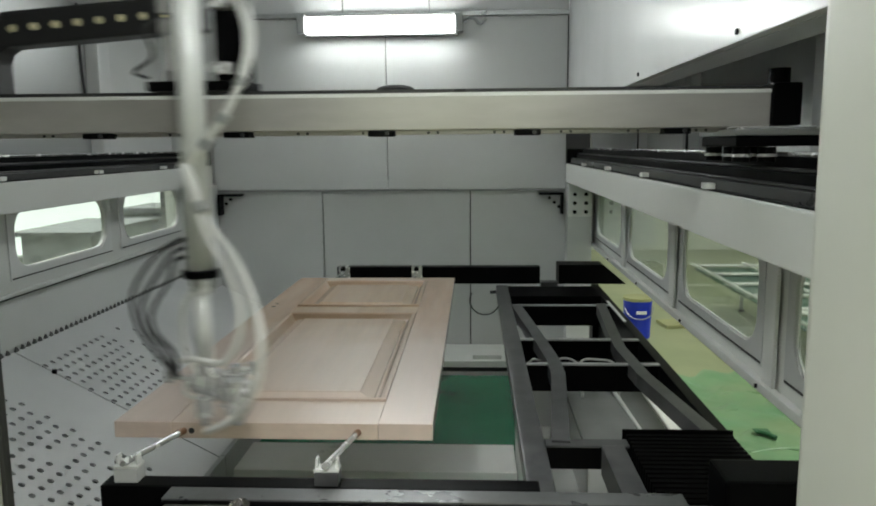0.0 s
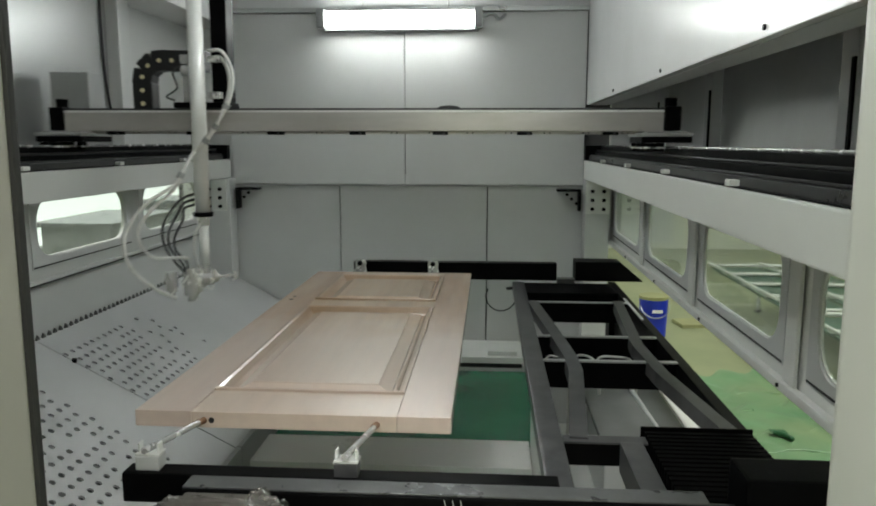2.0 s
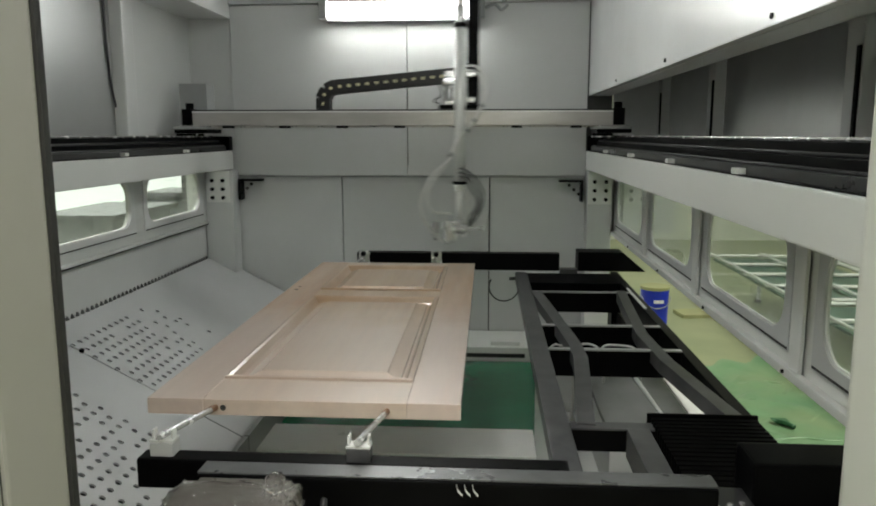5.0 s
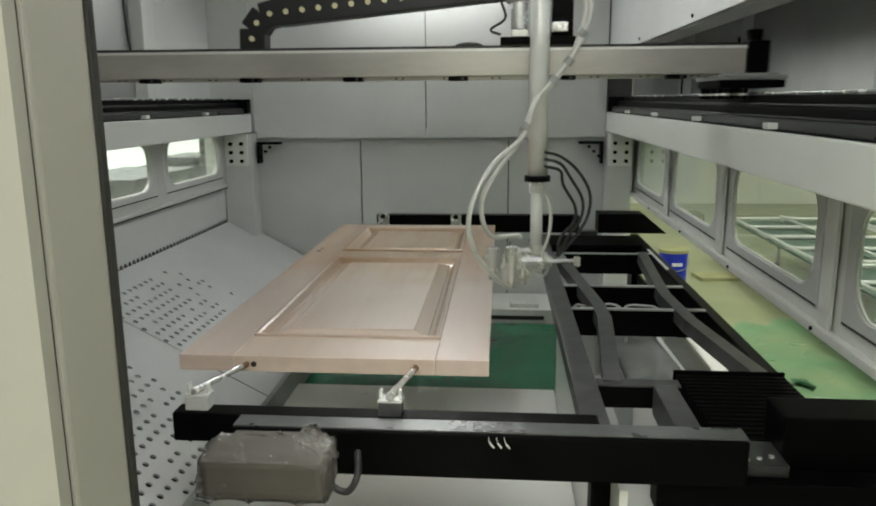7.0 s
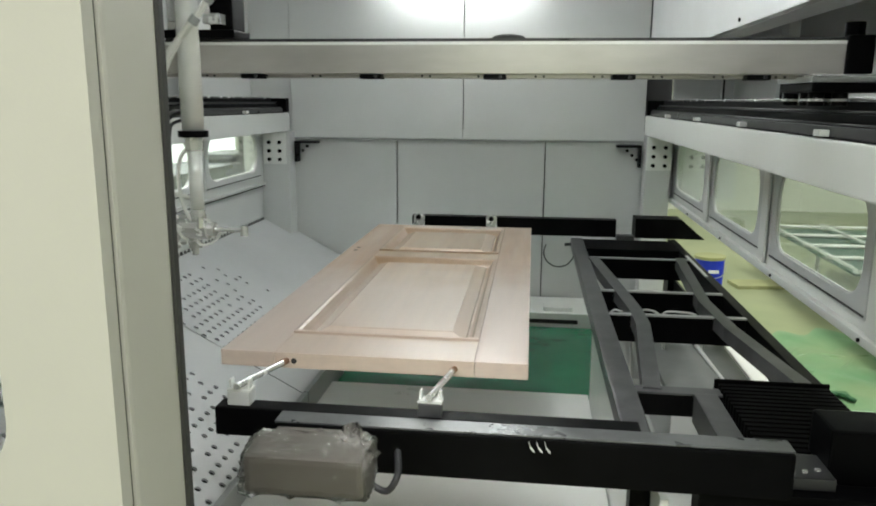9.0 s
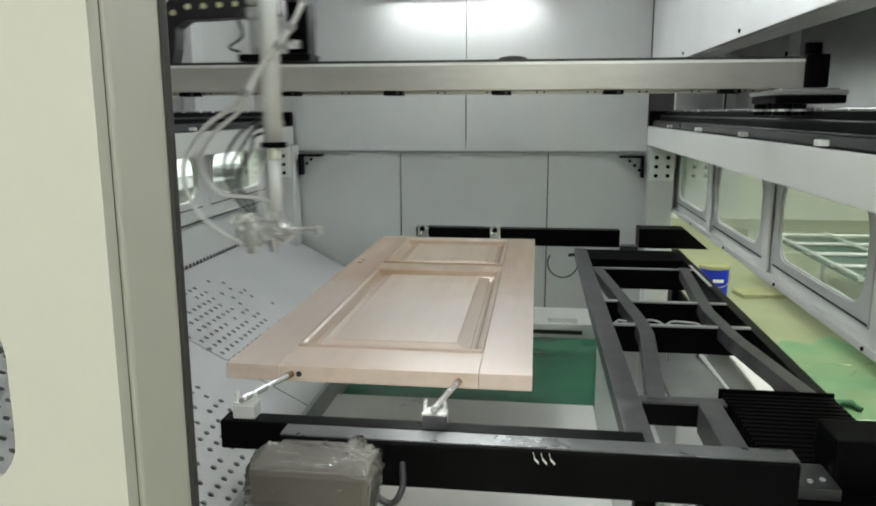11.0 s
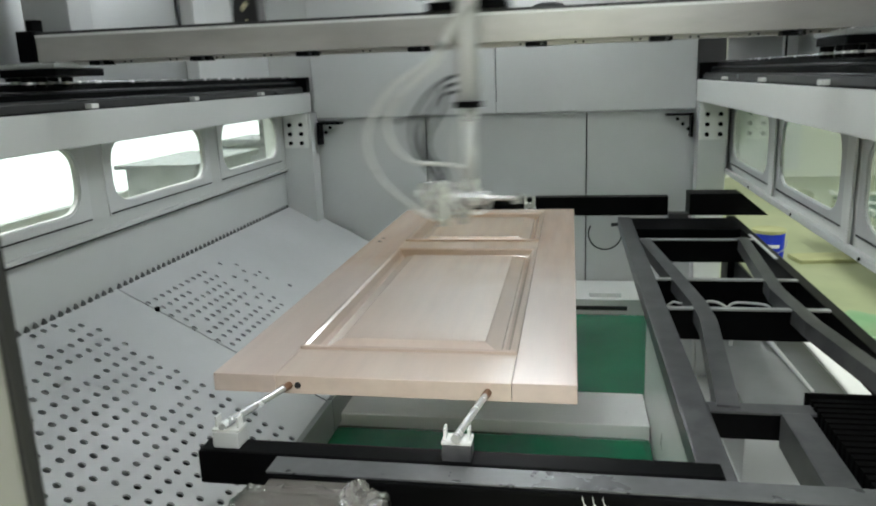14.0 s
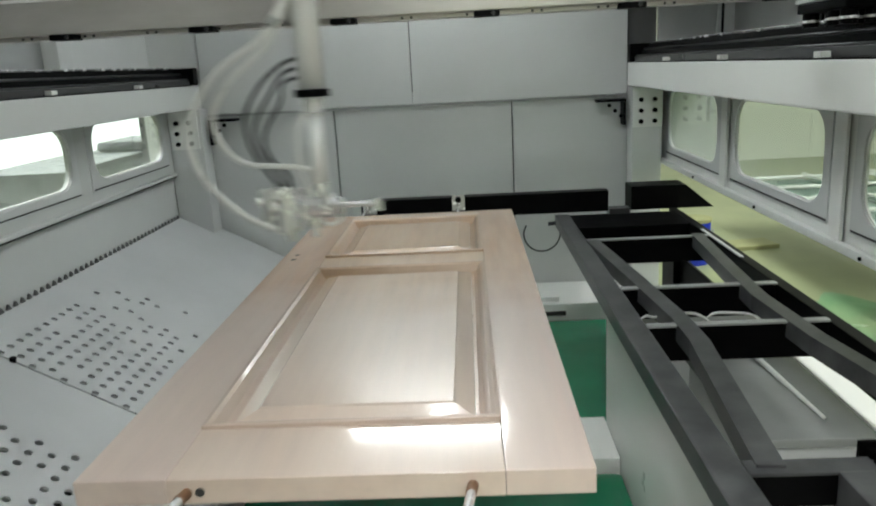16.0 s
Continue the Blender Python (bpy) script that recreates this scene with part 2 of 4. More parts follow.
def hose(points, r, bm=None, n=10, steps=8):
    out = bm or bmesh.new()
    path = smooth_path(points, steps)
    rings = []
    side = Vector((0.31, 0.87, 0.38))
    for i, q in enumerate(path):
        d = (path[min(i + 1, len(path) - 1)] - path[max(i - 1, 0)]).normalized()
        u = d.cross(side).normalized()
        side = u.cross(d)
        rings.append([out.verts.new(q + r * (math.cos(k * math.tau / n) * u + math.sin(k * math.tau / n) * side)) for k in range(n)])
    for a, b in zip(rings, rings[1:]):
        for k in range(n):
            out.faces.new((a[k], a[(k + 1) % n], b[(k + 1) % n], b[k]))
    out.faces.new(rings[0])
    out.faces.new(rings[-1])
    return out


def bar(points, width, height, bm=None):
    """A flat bar that follows points in plan (x, y), its top at their z."""
    out = bm or bmesh.new()
    p = [Vector(q) for q in points]
    rows = []
    for i, q in enumerate(p):
        d = (p[min(i + 1, len(p) - 1)] - p[max(i - 1, 0)])
        d.z = 0
        n = Vector((d.y, -d.x, 0)).normalized() * width / 2
        rows.append([out.verts.new(v) for v in (q - n, q + n, q + n - Vector((0, 0, height)), q - n - Vector((0, 0, height)))])
    for a, b in zip(rows, rows[1:]):
        for k in range(4):
            out.faces.new((a[k], a[(k + 1) % 4], b[(k + 1) % 4], b[k]))
    out.faces.new(rows[0])
    out.faces.new(rows[-1])
    return out


def bay(x, thick, y0, y1, z0, z1, oy0, oy1, oz0, oz1, r, n=6):
    """A wall plate at x with one round-cornered opening."""
    bm = bmesh.new()
    corners = [(y0, z0), (y1, z0), (y1, z1), (y0, z1)]
    centres = [(oy0 + r, oz0 + r, 180), (oy1 - r, oz0 + r, 270), (oy1 - r, oz1 - r, 0), (oy0 + r, oz1 - r, 90)]
    loops = []
    for xx in (x, x + thick):
        outer = [bm.verts.new((xx, *c)) for c in corners]
        arcs = []
        for cy, cz, a0 in centres:
            arcs.append([bm.verts.new((xx, cy + r * math.cos(radians(a0 + 90 * k / n)), cz + r * math.sin(radians(a0 + 90 * k / n)))) for k in range(n + 1)])
        for k in range(4):
            for a, b in zip(arcs[k], arcs[k][1:]):
                bm.faces.new((outer[k], a, b))
            bm.faces.new((outer[k], arcs[k][-1], arcs[(k + 1) % 4][0], outer[(k + 1) % 4]))
        loops.append((outer, [v for a in arcs for v in a]))
    for a, b in zip(*loops):
        for k in range(len(a)):
            bm.faces.new((a[k], a[(k + 1) % len(a)], b[(k + 1) % len(a)], b[k]))
    return bm


def structure(name, label, category):
    return thing(name, label, category, kind="structure")


# ---- the hall round the booth ----
floor = tagged(part("floor", box(-9, 9, -6, 12, -0.1, 0.0), M_FLOOR), "green epoxy hall floor with yellow overspray stains", "floor", kind="structure")
for nm, b in (("wall_east", (6.0, 6.2, -6, 12)), ("wall_west", (-6.2, -6.0, -6, 12)), ("wall_north", (-6, 6, 11.8, 12)), ("wall_south", (-6, 6, -6, -5.8))):
    tagged(part(nm, box(*b, 0, 5), M_HALL), "pale green painted hall wall", "wall", kind="structure")
tagged(part("ceiling_hall", box(-6.2, 6.2, -6, 12, 5.0, 5.1), M_HALL), "pale painted hall ceiling", "ceiling", kind="structure")
# unseen area lamps added to light the hall, the windows and the doorway
area("hall_strip_front", look((0.3, -2.6, 4.9), (0.3, -2.6, 0)), 5.0, 1.6, 410)
area("hall_strip_east", look((3.9, 4.0, 4.9), (3.9, 4.0, 0)), 1.2, 7.0, 310, (1.0, 1.0, 0.93))
area("hall_strip_west", look((-4.2, 4.0, 4.9), (-4.2, 4.0, 0)), 1.2, 7.0, 290)

# ---- booth walls ----
# front wall of the booth round its doorway
front = structure("wall_front", "cream painted steel booth front with a doorway", "wall")
leaf = bay(0, 0.018, -2.0, -0.391, 0.0, 2.95, -0.95, -0.505, 1.18, 1.365, 0.05)
bmesh.ops.transform(leaf, matrix=Matrix(((0, 1, 0, 0), (1, 0, 0, 1.088), (0, 0, 1, 0), (0, 0, 0, 1))), verts=leaf.verts)
part("panel", leaf, M_CREAM, front)
part("panel", box(-3.2, -2.001, 1.088, 1.116, 0, 2.95), M_CREAM, front)
# black strip set behind the leaf to paint the shade in its gap
part("backing", box(-0.470, -0.393, 1.1065, 1.1110, 0, 2.95), M_SEAL_SHADE, front)
part("frame_strip", box(-0.460, -0.389, 1.1115, 1.2135, 0, 2.95, 0.006), M_CREAM, front)
part("seal", box(-0.455, -0.386, 1.2140, 1.226, 0, 2.95, 0.003), M_SEAL_SHADE, front, "black rubber door seal")
part("edge_strip", box(-0.460, -0.410, 1.2265, 1.250, 0, 2.95, 0.002), M_PANEL, front)
part("panel", box(0.44, 3.0, 1.00, 1.262, 0, 2.95, 0.012), M_JAMB, front)
part("header", box(-0.385, 0.438, 1.02, 1.26, 2.10, 2.95), M_CREAM, front)

back = structure("wall_back", "light grey steel panel wall with dark joints", "wall")
for x0, x1 in ((-1.592, -0.459), (-0.453, 0.683)):
    part("panel", box(x0, x1, 5.33, 5.36, 1.30, 2.372, 0.003), M_PANEL, back)
for x0, x1 in ((-1.95, -0.897), (-0.889, 0.071), (0.079, 0.85)):
    part("panel", box(x0, x1, 5.362, 5.40, 0.0, 1.36, 0.003), M_PANEL, back)
for x0, x1 in ((-1.95, -0.729), (-0.723, -0.183), (-0.177, 0.90)):
    part("panel", box(x0, x1, 5.345, 5.38, 2.41, 2.9, 0.003), M_PANEL, back)
part("panel", box(-1.95, -1.598, 5.345, 5.38, 1.36, 2.40, 0.003), M_PANEL, back)
part("backing", box(-2.0, 0.85, 5.405, 5.43, 0.0, 2.9), M_JOINT, back)
part("ledge_trim", box(-1.6, 0.69, 5.30, 5.362, 2.374, 2.402, 0.003), M_STEEL, back)
part("sill_trim", box(-1.592, 0.683, 5.335, 5.361, 1.285, 1.298), M_GREY, back)

tagged(part("ceiling", box(-2.2, 1.6, 1.24, 5.45, 2.9, 2.96), M_PANEL), "light grey steel booth ceiling", "ceiling", kind="structure")

soff = structure("soffit_right", "glossy white steel soffit over the rail", "soffit")
part("face", box(0.69, 0.72, 1.30, 5.328, 1.80, 2.9, 0.003), M_SOFFIT, soff)
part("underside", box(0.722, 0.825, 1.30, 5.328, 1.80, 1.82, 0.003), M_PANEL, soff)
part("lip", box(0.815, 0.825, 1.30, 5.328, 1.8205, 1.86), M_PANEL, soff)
part("cover", box(0.722, 1.27, 1.30, 5.328, 2.30, 2.32), M_PANEL, soff)
for y in (2.25, 3.27, 4.30):
    part("rivet", cyl((0.692, y, 1.822), (0.685, y, 1.822), 0.007, n=10), M_BLACK, soff)

niche = structure("wall_niche", "stainless steel wall behind the rail with posts", "wall")
lean = box(1.12, 1.15, 1.30, 5.36, 1.36, 2.298)
for v in lean.verts:
    v.co.x += (v.co.z - 1.36) * math.tan(radians(5.5))
part("panel", lean, M_NICHE, niche)
for y in (2.68, 4.02, 5.05):
    part("post", box(1.07, 1.118, y - 0.05, y + 0.05, 1.4565, 2.298, 0.004), M_PANEL, niche)
    part("slot", box(1.062, 1.0695, y - 0.045, y - 0.028, 1.458, 1.80), M_BLACK, niche)
part("endplate", box(0.852, 1.27, 5.362, 5.40, 0.93, 2.298), M_PANEL, niche)
part("corner_strip", box(0.838, 0.868, 5.31, 5.355, 0.93, 1.44), M_PANEL, niche)
part("shelf", box(0.815, 1.118, 1.30, 5.355, 1.442, 1.456), M_NICHE, niche)

left = structure("wall_left", "light grey steel booth wall above the rail", "wall")
part("panel", box(-1.90, -1.87, 1.30, 2.95, 1.34, 2.9), M_LEFTSHEET, left)
part("panel", box(-1.90, -1.87, 2.956, 4.32, 1.34, 2.9), M_LEFTSHEET, left)
part("post", box(-1.87, -1.80, 4.30, 4.42, 1.34, 2.9, 0.01), M_PANEL, left)
part("panel", box(-1.90, -1.87, 4.42, 5.34, 1.34, 2.9), M_PANEL, left)
part("soffit", box(-1.87, -1.59, 1.30, 5.328, 2.29, 2.9, 0.004), M_SOFFIT, left)


wire = thing("wall_cable", "thin black cable hanging down the wall", "cable")
part("wire", hose(((-1.862, 4.24, 2.85), (-1.862, 4.24, 2.3), (-1.862, 4.25, 1.95), (-1.862, 4.29, 1.74), (-1.855, 4.36, 1.60), (-1.82, 4.42, 1.47)), 0.006), M_DARKHOSE, wire, smooth=True)


def window_wall(name, label, x, thick, spans, z0, z1, oz0, oz1, inward, paint):
    """A row of round-cornered windows, each with its glazing bead and pane."""
    wall = structure(name, label, "wall")
    for y0, y1, oy0, oy1 in spans:
        w = part("window", bay(x, thick, y0, y1, z0, z1, oy0, oy1, oz0, oz1, 0.088), paint, wall)
        xo = x - 0.006 if inward > 0 else x + thick
        part("frame", bay(xo, 0.006, oy0 - 0.05, oy1 + 0.05, oz0 - 0.045, oz1 + 0.045, oy0 - 0.006, oy1 + 0.006, oz0 - 0.006, oz1 + 0.006, 0.092), M_PANEL, w)
        part("gasket", box(*((xo - 0.0015, xo - 0.0001) if inward > 0 else (xo + 0.0061, xo + 0.0075)), oy0 - 0.045, oy1 + 0.045, oz0 - 0.040, oz0 - 0.034), M_SEAL_SHADE, w)
        g = part("pane", box(x + thick / 2 - 0.003, x + thick / 2 + 0.003, oy0 - 0.01, oy1 + 0.01, oz0 - 0.01, oz1 + 0.01), M_GLASS, w, "clear window glass")
        g.visible_shadow = False
    return wall


right_win = window_wall("wall_right", "white window wall with round-cornered panes", 0.87, 0.010,
                        ((1.45, 2.40, 1.555, 2.271), (2.40, 3.355, 2.518, 3.236), (3.355, 4.305, 3.470, 4.192), (4.305, 5.36, 4.422, 5.165)),
                        0.93, 1.44, 1.032, 1.306, 1, M_WHITE)
part("plain_bay", box(0.87, 0.88, 1.30, 1.449, 0.93, 1.44), M_WHITE, right_win)
part("sill", box(0.845, 0.868, 1.30, 5.36, 0.93, 0.955, 0.004), M_WHITE, right_win)
for y in (2.40, 3.355, 4.305):
    part("mullion", box(0.853, 0.8635, y - 0.035, y + 0.035, 0.957, 1.44, 0.003), M_WHITE, right_win)
for k in range(5):
    part("bolt", cyl((0.846, 1.70 + 0.74 * k, 0.942), (0.840, 1.70 + 0.74 * k, 0.942), 0.006, n=8), M_BLACK, right_win)
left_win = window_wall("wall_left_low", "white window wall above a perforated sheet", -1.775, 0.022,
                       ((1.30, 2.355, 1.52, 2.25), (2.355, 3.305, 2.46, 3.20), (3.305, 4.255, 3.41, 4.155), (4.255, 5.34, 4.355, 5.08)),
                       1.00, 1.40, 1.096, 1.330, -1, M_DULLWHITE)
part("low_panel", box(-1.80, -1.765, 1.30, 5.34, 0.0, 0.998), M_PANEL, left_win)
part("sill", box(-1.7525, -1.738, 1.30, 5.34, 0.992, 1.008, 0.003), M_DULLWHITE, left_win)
part("gasket_line", box(-1.7525, -1.744, 1.30, 5.34, 0.984, 0.9915), M_SEAL_SHADE, left_win)

for side, x0, x1 in (("left", -1.76, -1.575), ("right", 0.684, 0.836)):
    post = tagged(part("column", box(x0, x1, 5.20, 5.328, 0.0, 1.335, 0.004), M_PANEL), "grey steel box column with bolted plate", "column", "booth columns", "structure")
    c = (x0 + x1) / 2
    part("gusset", box(c - 0.075, c + 0.075, 5.188, 5.199, 1.13, 1.333, 0.002), M_WHITE, post)
    for i in range(2):
        for j in range(3):
            part("bolt", cyl((c - 0.035 + 0.07 * i, 5.187, 1.16 + 0.055 * j), (c - 0.035 + 0.07 * i, 5.172, 1.16 + 0.055 * j), 0.012, n=8), M_BLACK, post)
    s = 1 if side == "left" else -1
    e = x1 if side == "left" else x0
    br = thing("shelf_bracket", "small black steel angle bracket with holes", "bracket", group="angle brackets")
    part("arm", box(e + s * 0.02, e + s * 0.17, 5.25, 5.328, 1.262, 1.275), M_BLACK, br)
    part("leg", box(e + s * 0.02, e + s * 0.035, 5.25, 5.328, 1.14, 1.260), M_BLACK, br)
    for k in range(3):
        part("hole_stud", cyl((e + s * (0.05 + 0.03 * k), 5.249, 1.245 - 0.028 * (2 - k)), (e + s * (0.05 + 0.03 * k), 5.235, 1.245 - 0.028 * (2 - k)), 0.010, n=8), M_BLACK, br)

# ---- rails of the gantry ----
for nm, s, xf in (("right", 1, 0.683), ("left", -1, -1.605)):
    rail = thing("gantry_rail", "white steel beam carrying a dark linear rail and drive belt", "rail", group="gantry rails")
    a, b = sorted((xf, xf + s * 0.13))
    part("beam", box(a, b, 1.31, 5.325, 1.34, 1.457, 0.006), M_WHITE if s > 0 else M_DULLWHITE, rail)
    a, b = sorted((xf + s * 0.012, xf + s * 0.129))
    part("track_bed", box(a, b, 1.32, 5.258, 1.4575, 1.4615), M_BLACK, rail)
    for dx, z0, z1, w, mat in ((0.022, 1.462, 1.487, 0.024, M_RAIL), (0.058, 1.462, 1.515, 0.028, M_BLACK), (0.096, 1.462, 1.546, 0.030, M_BLACK)):
        a, b = sorted((xf + s * dx, xf + s * (dx + w)))
        part("track", box(a, b, 1.33, 5.255, z0, z1, 0.002), mat, rail)
    for dx, z, r in ((0.111, 1.551, 0.0045), (0.072, 1.520, 0.0045), (0.034, 1.491, 0.004)):
        part("guide_rod", cyl((xf + s * dx, 1.33, z), (xf + s * dx, 5.255, z), r, n=12), M_CHROME if z > 1.53 else M_RAIL, rail, "round guide rod", smooth=True)
    for k in range(3):
        part("cable", cyl((xf + s * (0.05 + 0.004 * k), 1.33, 1.467 + 0.011 * k), (xf + s * (0.05 + 0.004 * k), 5.255, 1.467 + 0.011 * k), 0.0045, n=8), M_DARKHOSE, rail)
    for k in range(5):
        y = 1.7 + 0.72 * k
        a, b = sorted((xf - s * 0.004, xf + s * 0.021))
        part("clip", box(a, b, y - 0.02, y + 0.02, 1.462, 1.478, 0.003), M_WHITE, rail)
    a, b = sorted((xf + s * 0.0, xf + s * 0.13))
    part("end_block", box(a, b, 5.262, 5.322, 1.46, 1.55, 0.006), M_BLACK, rail)

# ---- lamp on the back wall, unseen twin over the doorway, added lamp overhead ----
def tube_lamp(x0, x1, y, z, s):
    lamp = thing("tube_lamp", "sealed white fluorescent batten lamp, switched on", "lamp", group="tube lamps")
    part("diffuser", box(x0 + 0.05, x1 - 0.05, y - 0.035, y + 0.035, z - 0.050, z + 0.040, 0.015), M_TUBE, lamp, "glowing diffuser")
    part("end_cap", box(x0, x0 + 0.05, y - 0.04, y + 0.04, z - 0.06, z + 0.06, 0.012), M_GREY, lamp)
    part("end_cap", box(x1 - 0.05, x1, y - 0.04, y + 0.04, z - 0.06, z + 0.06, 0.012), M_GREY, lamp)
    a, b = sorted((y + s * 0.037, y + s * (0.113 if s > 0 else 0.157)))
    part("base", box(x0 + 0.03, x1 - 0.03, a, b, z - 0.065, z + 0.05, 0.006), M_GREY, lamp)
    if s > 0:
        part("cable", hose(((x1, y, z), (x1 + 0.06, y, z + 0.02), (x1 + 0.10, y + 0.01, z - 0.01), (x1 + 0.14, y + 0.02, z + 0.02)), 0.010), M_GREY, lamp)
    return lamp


tube_lamp(-0.985, 0.035, 5.215, 2.322, 1)
# out of view, inferred from the bright lower side walls
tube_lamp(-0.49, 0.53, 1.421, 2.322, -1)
# unseen lamp added to brighten the conveyor and tray below
overhead_fill = tube_lamp(-0.525, 0.525, 0.0, 0.0, 1)
for d in (-0.35, 0.35):
    part("stem", cyl((d, 0.1135, -0.01), (d, 0.258, -0.01), 0.010, n=10), M_GREY, overhead_fill)
overhead_fill.matrix_basis = pose(-0.32, 3.35, 2.64, 90, 0, 90)

# ---- conveyor floor under the workpiece ----
conv = thing("belt_conveyor", "two green paint-recovery belts in white troughs", "conveyor")
part("belt", box(-0.93, 0.78, 3.75, 4.90, 0.06, 0.20, 0.03), M_BELT, conv)
part("belt", box(-0.93, 0.278, 2.98, 3.42, 0.06, 0.20, 0.03), M_BELT, conv)
part("trough", box(-0.93, 0.278, 3.44, 3.735, 0.0, 0.235, 0.006), M_SIDEWHITE, conv)
part("trough", box(-0.93, 0.78, 4.955, 5.355, 0.0, 0.265, 0.006), M_SIDEWHITE, conv)
part("trough", box(-0.93, 0.278, 2.0, 2.965, 0.0, 0.245, 0.006), M_SIDEWHITE, conv)
# black strip on the trough's face paints the shade of the gap
part("slot", box(-0.60, 0.30, 4.949, 4.9545, 0.202, 0.226), M_SEAL_SHADE, conv)
part("cap", box(0.09, 0.27, 4.99, 5.10, 0.2655, 0.292, 0.004), M_SIDEWHITE, conv)
# dark filler for the shade between belt and far trough
part("shadow_gap", box(-0.93, 0.78, 4.91, 4.95, 0.0, 0.17), M_SEAL_SHADE, conv)
part("side_panel", box(0.282, 0.30, 1.95, 3.72, 0.0, 0.725, 0.003), M_SIDEWHITE, conv)
part("roller", cyl((-0.92, 3.432, 0.14), (0.27, 3.432, 0.14), 0.008), M_STEEL, conv)

# perforated sheets that slope down to the belts
def perforated(name, y0, y1, keep):
    """One sloping sheet with punched holes; keep(u, y) says whether a hole stands open."""
    xa, za, xb, zb = -1.757, 0.764, -0.93, 0.325
    n_u = 18
    cell = 1.0 / n_u
    n_v = max(1, round((y1 - y0) / 0.052))
    bm = bmesh.new()
    A, D = Vector((xa, 0, za)), Vector((xb - xa, 0, zb - za))
    down = Vector((D.z, 0, -D.x)).normalized() * 0.007
    rim = 8
    for i in range(n_u):
        for j in range(n_v):
            u0, u1 = i * cell, (i + 1) * cell
            v0, v1 = y0 + (y1 - y0) * j / n_v, y0 + (y1 - y0) * (j + 1) / n_v
            P = lambda u, v: A + D * u + Vector((0, v, 0))
            quad = [bm.verts.new(P(u, v)) for u, v in ((u0, v0), (u1, v0), (u1, v1), (u0, v1))]
            cu, cv = (u0 + u1) / 2, (v0 + v1) / 2 + (0.012 if i % 2 else -0.012)
            if keep(cu, cv):
                ru, rv = 0.0118 / D.length, 0.0118
                ring = [bm.verts.new(P(cu + ru * math.cos(radians(225 + 45 * k)), cv + rv * math.sin(radians(225 + 45 * k)))) for k in range(rim)]
                for k in range(4):
                    bm.faces.new((quad[k], ring[2 * k], ring[(2 * k + 1) % 8]))
                    bm.faces.new((quad[k], ring[(2 * k + 1) % 8], quad[(k + 1) % 4]))
                    bm.faces.new((quad[(k + 1) % 4], ring[(2 * k + 1) % 8], ring[(2 * k + 2) % 8]))
                low = [bm.verts.new(v.co + down) for v in ring]
                for k in range(rim):
                    bm.faces.new((ring[k], low[k], low[(k + 1) % rim], ring[(k + 1) % rim]))
            else:
                bm.faces.new(quad)
    bmesh.ops.remove_doubles(bm, verts=bm.verts, dist=0.0002)
    sheet = thing(name, "grey-white perforated steel sheet sloping down to the belts", "sheet", group="perforated sheets")
    part("plate", bm, M_SHEET, sheet)
    teeth = bmesh.new()
    k, y = 0, y0
    while y < y1 - 0.03:
        a = Vector((xa - 0.004, y, za + 0.012))
        v = [teeth.verts.new(a + Vector(d)) for d in ((0, 0, -0.012), (0, 0.026, -0.012), (0, 0.016, 0.006), (0, 0.011, 0.006),
                                                      (0.008, 0, -0.016), (0.008, 0.026, -0.016), (0.008, 0.016, 0.002), (0.008, 0.011, 0.002))]
        for f in ((0, 1, 2, 3), (4, 5, 6, 7), (0, 1, 5, 4), (1, 2, 6, 5), (2, 3, 7, 6), (3, 0, 4, 7)):
            teeth.faces.new([v[q] for q in f])
        y += 0.042
    part("toothed_edge", teeth, M_JOINT, sheet, "dark toothed top edge")
    part("hem", box(xb - 0.004, xb + 0.018, y0, y1, 0.20, 0.335, 0.003), M_GREY, sheet)
    part("knob", cyl((-1.60, y0 - 0.004, 0.668), (-1.595, y0 - 0.004, 0.692), 0.010, n=10), M_BLACK, sheet)
    return sheet


rnd = random.Random(4)
perforated("perforated_sheet", 1.32, 3.345, lambda u, y: y < 3.05 and rnd.random() < (0.96 if u > 0.10 else 0.5))
perforated("perforated_sheet", 3.352, 5.325, lambda u, y: 0.12 < u < 0.8 and rnd.random() < max(0.0, min(0.95, (4.2 - y) / 0.6)))
# black plate stands in for the shaded void behind the punched holes
tagged(part("sump", box(-1.757, -0.95, 1.32, 5.33, 0.0, 0.012), M_SEAL_SHADE), "black plate painting the shade under the perforated sheets", "sump", kind="structure")

